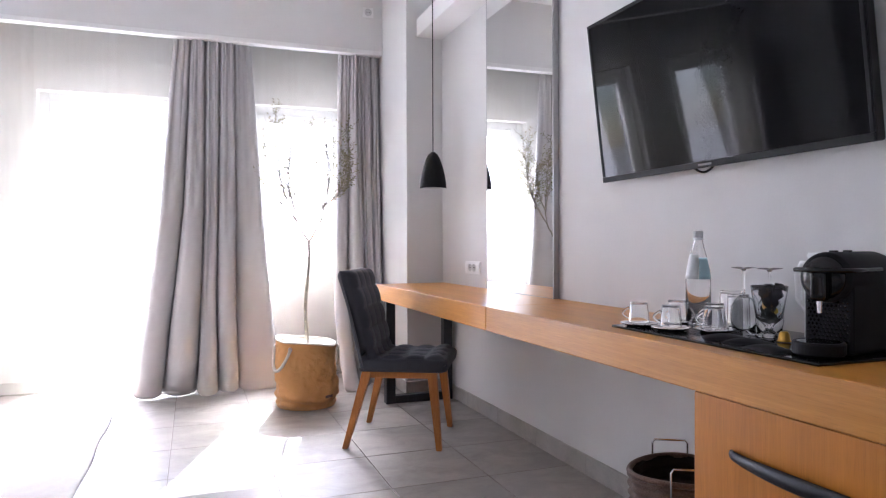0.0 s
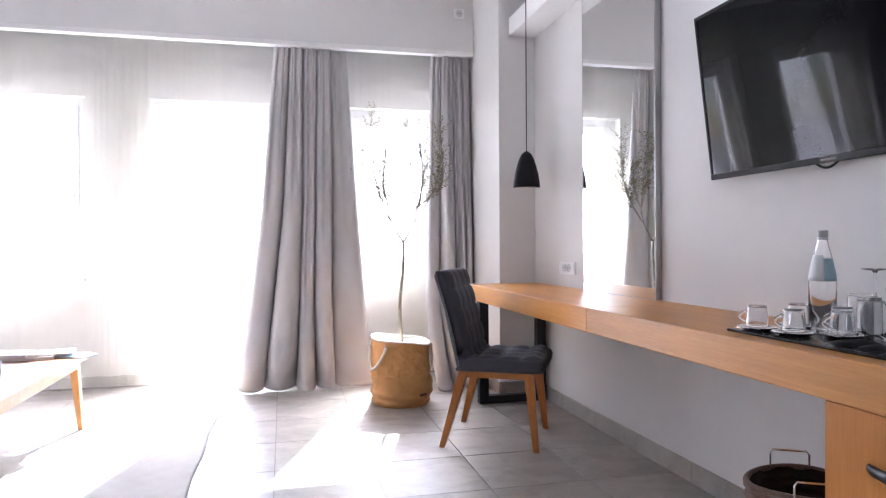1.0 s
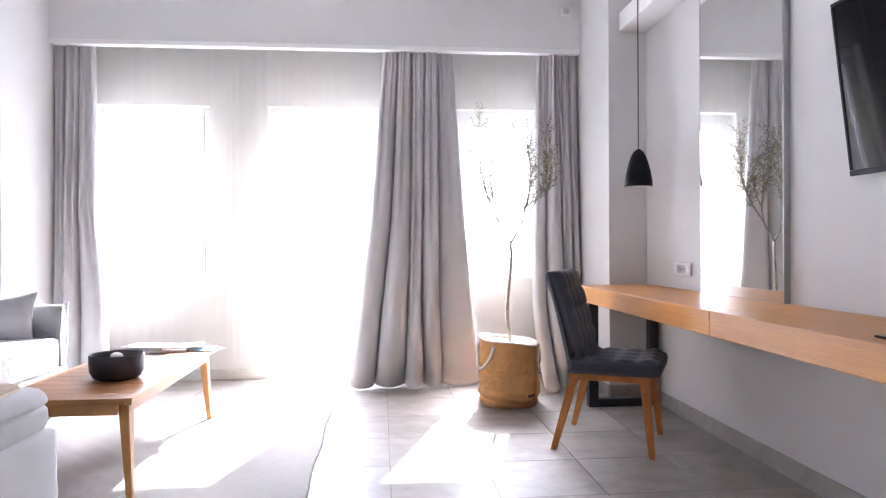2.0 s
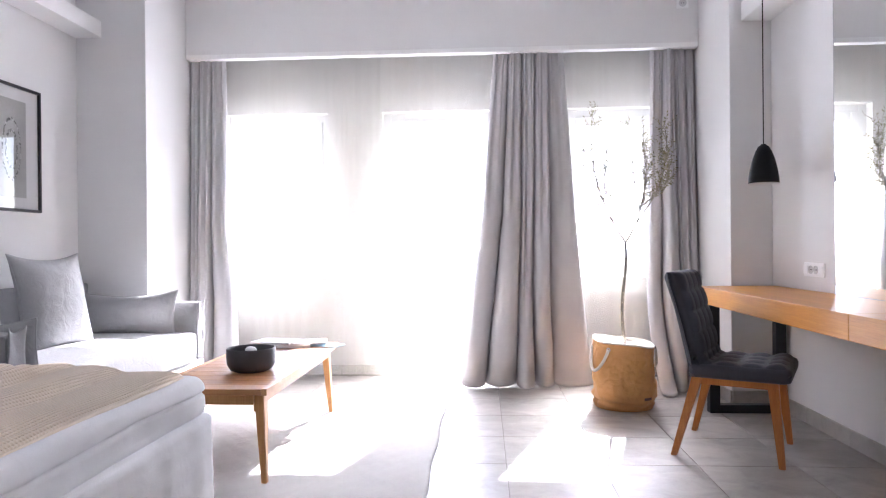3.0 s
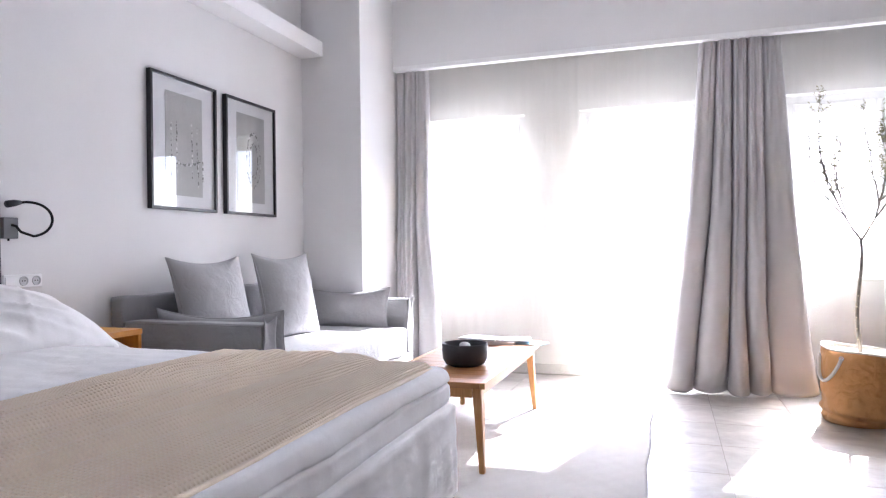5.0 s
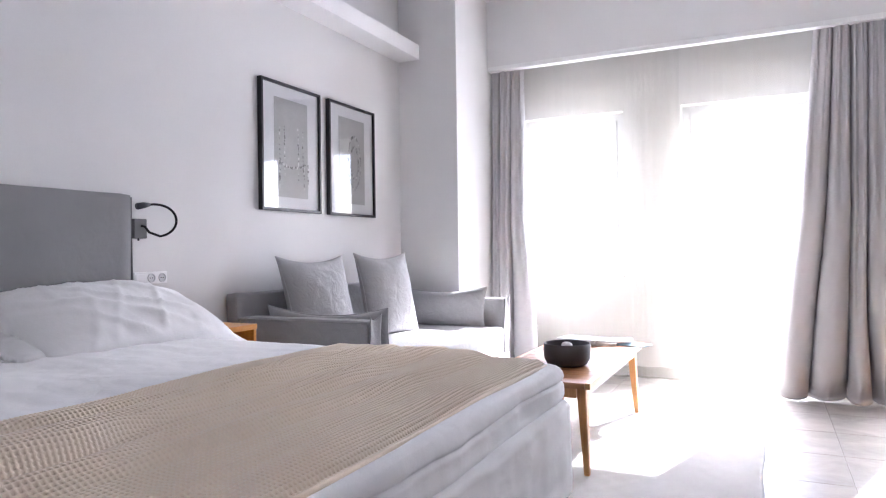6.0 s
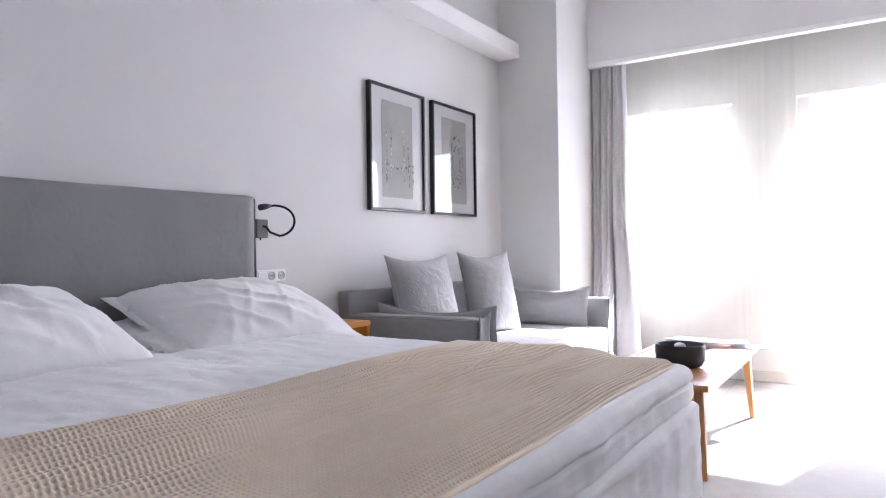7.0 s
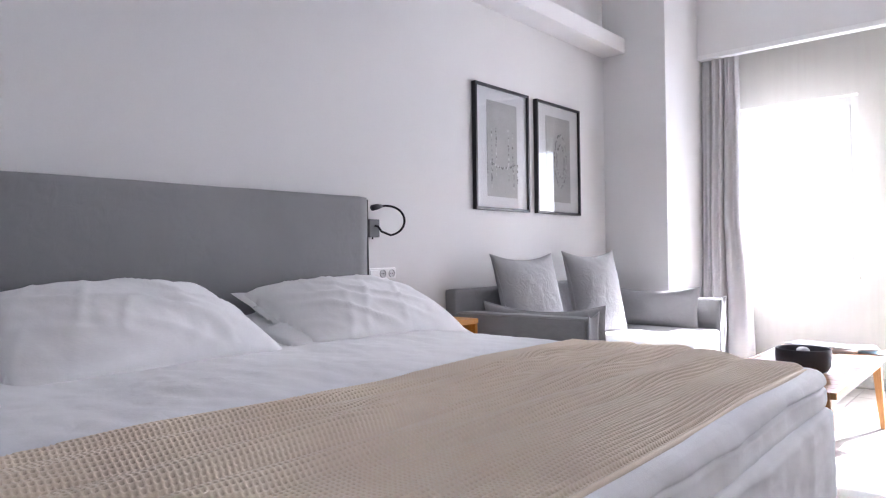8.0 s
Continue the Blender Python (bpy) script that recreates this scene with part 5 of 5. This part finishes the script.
def throw():
    t = thing("waffle_throw", (-1.22, 0.9, 0), "beige waffle-knit cotton throw laid across the bed foot", "blanket")
    x0, x1, y0, y1 = -1.548, -0.862, BY0 - 0.05, BY1 + 0.03
    ridge = [(-1.435, 0.016, 0.016, 0.10), (-1.385, 0.020, 0.018, -0.05), (-1.335, 0.018, 0.016, 0.06), (-1.285, 0.024, 0.020, -0.09), (-1.225, 0.020, 0.018, 0.04), (-1.165, 0.022, 0.018, -0.04), (-1.095, 0.014, 0.020, 0.05), (-1.02, 0.010, 0.022, -0.03), (-0.94, 0.007, 0.024, 0.02)]
    cell, fine = 0.0094, 5
    cv = int((y1 - y0) / cell)
    nu, nv = 520, cv * fine
    verts, faces = [], []
    for j in range(nv + 1):
        v = j / nv
        y = lerp(y0, y1, v)
        wob = 0.010 * math.sin(y * 3.1 + 1) + 0.006 * math.sin(y * 9)
        grow = 0.6 + 0.4 * max(0.0, math.sin(math.pi * min(1.0, max(0.0, (1.95 - y) / 2.1)))) ** 0.7
        grow *= max(0.25, min(1.0, (BY1 + 0.01 - y) / 0.25))
        lines = [(c + s * (y - 0.9) + 0.012 * math.sin(y * 4 + c * 20) + 0.006 * math.sin(y * 11 + c * 47), 1.7 * a * grow * (0.75 + 0.25 * math.sin(y * 5 + c * 31)), w) for c, a, w, s in ridge]
        over = max(0.0, y - (BY1 - 0.035))
        sv = abs(math.sin(math.pi * cv * v))
        row = []
        for i in range(nu + 1):
            u = i / nu
            x = lerp(x0 + wob + 0.02 * (1 - v), x1 + 0.5 * wob, u)
            z = bed_height(x, min(y, BY1)) + (0.026 if x < -1.10 else 0.012 + 0.014 * max(0.0, 1 - (x + 1.10) / 0.08))
            for cc, a, w in lines:
                q = (x - cc) / w
                if -5 < q < 5:
                    z += 0.55 * a * math.exp(-q * q / 3.2) - 0.38 * a * math.exp(-((q - 1.7) / 0.7) ** 2)
            z += 0.004 * noise.noise(Vector((x * 9, y * 4, 0.0))) - over * 1.2
            if u > 0.965:
                z -= 0.010 * ((u - 0.965) / 0.035) ** 2
            row.append((x, z))
        # the knit's cells keep their size along the cloth, over the folds
        run = 0.0
        done = []
        for i in range(nu, -1, -1):
            x, z = row[i]
            if i < nu:
                run += math.hypot(x - row[i + 1][0], z - row[i + 1][1])
            done.append((x + 1.22, y - 0.9, z + 0.0068 * (0.35 - (abs(math.sin(math.pi * run / cell)) * sv) ** 1.8)))
        verts.extend(reversed(done))
    for j in range(nv):
        for i in range(nu):
            a = j * (nu + 1) + i
            faces.append((a, a + 1, a + nu + 2, a + nu + 1))
    me = bpy.data.meshes.new("knit")
    me.from_pydata(verts, [], faces)
    for p in me.polygons:
        p.use_smooth = True
    ob = new("knit", me)
    me.materials.append(M["waffle"])
    ob.parent = t
    hem = [(x1 + 1.22 + 0.5 * (0.010 * math.sin(y * 3.1 + 1) + 0.006 * math.sin(y * 9)), y - 0.9, bed_height(x1, y) + 0.007 + 0.004 * noise.noise(Vector((x1 * 9, y * 4, 0)))) for y in (lerp(y0, BY1 - 0.05, k / 80) for k in range(81))]
    part("hem", tube(hem, 0.006, 8), M["waffle"], t, smooth=True)


throw()
PG = "white pillows on the bed"


def bed_pillow(m, w, h, t, seed, label):
    p = thing("pillow", (0, 0, 0), label, "pillow", PG)
    p.matrix_world = m
    part("case", pillow_mesh(w, h, t, 0.035, 0.32, 0.09, seed, 90, 0.014, None, 0.012), M["pillow"], p, smooth=True)


# each leans back on the headboard: local x along the headboard, local z up its slope
bed_pillow(pose(-2.41, 1.595, 0.758, -70, 0, 86), 0.80, 0.58, 0.22, 2.0, "plump white cotton pillow lying against the headboard")
bed_pillow(pose(-2.47, 1.50, 0.715, -84, 0, 92), 0.78, 0.52, 0.12, 6.0, "flattened white cotton pillow under another pillow")
bed_pillow(pose(-2.43, 0.70, 0.766, -69, 0, 93), 0.86, 0.60, 0.235, 11.0, "plump white cotton pillow lying against the headboard")
bed_pillow(pose(-2.48, 0.66, 0.715, -84, 0, 88), 0.80, 0.52, 0.12, 15.0, "flattened white cotton pillow under another pillow")

hb = thing("headboard", (XW, 0.885, 0), "tall grey fabric-covered headboard fixed to the wall", "headboard")
part("panel", soft_box(0.002, 0.08, -1.08, 1.068, 0.25, 1.262, 0.012, 0.003, 3.0, n=40), M["head"], hb, smooth=True)
part("side_fold", sheet_mesh(lambda u, v: (lerp(0.004, 0.078, u), 1.071 + 0.006 * math.sin(u * 5 + 1) * math.sin(v * 9), lerp(0.3, 1.25, v)), 8, 30), M["head"], hb, smooth=True)


def reading_lamp():
    l = thing("reading_lamp", (XW, 2.037, 1.12), "small black flexible reading lamp on a grey box", "lamp")
    part("wall_box", box(0.0, 0.034, -0.033, 0.033, -0.043, 0.043, 0.003), M["lamp_box"], l, "dark grey square wall box")
    pts = []
    for i in range(29):
        t = i / 28
        pts.append((0.05 + 0.05 * math.sin(math.pi * t), 0.055 + 0.078 * math.sin(math.pi * t) ** 0.8 * 1.05, 0.037 - 0.072 * math.cos(math.pi * t) + 0.0))
    pts = [(0.034, 0.0, 0.012), (0.045, 0.012, 0.008), (0.05, 0.03, -0.016)] + [p for p in pts[2:]] + [(0.06, 0.012, 0.103)]
    part("flexible_arm", tube(pts, 0.0055, 8), M["black_matt"], l, smooth=True)
    part("lamp_head", tube([(0.061, 0.022, 0.105), (0.064, -0.008, 0.101), (0.068, -0.045, 0.094)], [0.008, 0.0135, 0.0145], 14), M["black_metal"], l, smooth=True)
    part("button", lathe([(0, 0), (0.004, 0), (0.004, 0.01), (0, 0.01)], 10), M["black_matt"], l, m=pose(0.018, 0, -0.053))


reading_lamp()
ns = thing("nightstand", (-2.6, 2.15, 0), "small honey oak open nightstand beside the bed", "nightstand")
part("top", box(-0.219, 0.216, -0.19, 0.167, 0.664, 0.688, 0.002), M["oak"], ns)
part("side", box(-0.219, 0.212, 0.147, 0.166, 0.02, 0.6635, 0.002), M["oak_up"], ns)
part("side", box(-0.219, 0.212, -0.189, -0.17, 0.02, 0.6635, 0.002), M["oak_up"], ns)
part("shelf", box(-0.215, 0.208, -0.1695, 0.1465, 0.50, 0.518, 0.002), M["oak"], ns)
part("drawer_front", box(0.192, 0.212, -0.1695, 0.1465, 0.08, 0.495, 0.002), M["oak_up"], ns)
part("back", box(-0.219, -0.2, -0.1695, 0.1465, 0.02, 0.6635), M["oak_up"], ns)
part("plinth", box(-0.21, 0.18, -0.17, 0.15, 0, 0.02), M["black_matt"], ns)


# ---- skirting and floor tiles ----
def piece(name, mesh, loc, parent, material):
    ob = new(name, mesh)
    ob.location = loc
    ob.parent = parent
    return ob


SK = 0.088


def skirting(name, start, end, normal, label):
    """A row of stone skirting tiles from start to end along a wall."""
    root = thing(name, (*start, 0), label, "baseboard", kind="structure")
    d = Vector((end[0] - start[0], end[1] - start[1], 0))
    n = max(1, round(d.length / 0.4535))
    step = d.length / n
    ang = math.degrees(math.atan2(d.y, d.x))
    bm = box(0.0012, step - 0.0012, 0.0, 0.011, 0.001, SK, 0.002, seg=1)
    me = mesh_of("skirting_tile", bm)
    me.materials.append(M["base_tile"])
    root.matrix_world = pose(*start, 0, 0, 0, ang)
    for k in range(n):
        o = new("skirting_tile", me)
        o.parent = root
        o.location = (k * step, 0 if normal > 0 else -0.011, 0)


skirting("baseboard_east", (XE, YS), (XE, YPIER), 1, "grey-beige stone tile skirting along the wall")
skirting("baseboard_pier_front", (PIER_E, YPIER), (XE - 0.0115, YPIER), -1, "grey-beige stone tile skirting round the pier")
skirting("baseboard_pier_side", (PIER_E, YPIER - 0.011), (PIER_E, YWIN), 1, "grey-beige stone tile skirting round the pier")
skirting("baseboard_west", (XW, YS), (XW, YPIER), -1, "grey-beige stone tile skirting along the wall")
skirting("baseboard_west_pier", (PIER_W, YPIER), (PIER_W, YWIN), -1, "grey-beige stone tile skirting round the pier")

floor = solo("floor", box(XW - 0.2, XE + 0.2, YS - 0.2, 5.66, -0.12, -0.0035), M["grout"], "square grey-beige stone floor tiles with thin joints", "floor", kind="structure")
PX, PY = 0.4395, 0.4535
tile_meshes = {}
i0, i1 = math.floor((XW - 0.008) / PX), math.ceil((XE - 0.008) / PX)
j0, j1 = math.floor((YS - 2.748) / PY), math.ceil((YWIN + 0.1 - 2.748) / PY)
rt = random.Random(2)
for i in range(i0, i1):
    for j in range(j0, j1):
        x0, x1 = max(XW, 0.008 + i * PX), min(XE, 0.008 + (i + 1) * PX)
        y0, y1 = max(YS, 2.748 + j * PY), min(5.52, 2.748 + (j + 1) * PY)
        if x1 - x0 < 0.02 or y1 - y0 < 0.02:
            continue
        key = (round(x1 - x0, 3), round(y1 - y0, 3))
        if key not in tile_meshes:
            w, d = key
            tile_meshes[key] = mesh_of("tile", box(0.0016, w - 0.0016, 0.0016, d - 0.0016, -0.02, 0.0, 0.0016, seg=1))
            tile_meshes[key].materials.append(M["tile"])
        o = new("tile", tile_meshes[key])
        o.parent = floor
        o.location = (x0, y0, -0.0004 * rt.random())
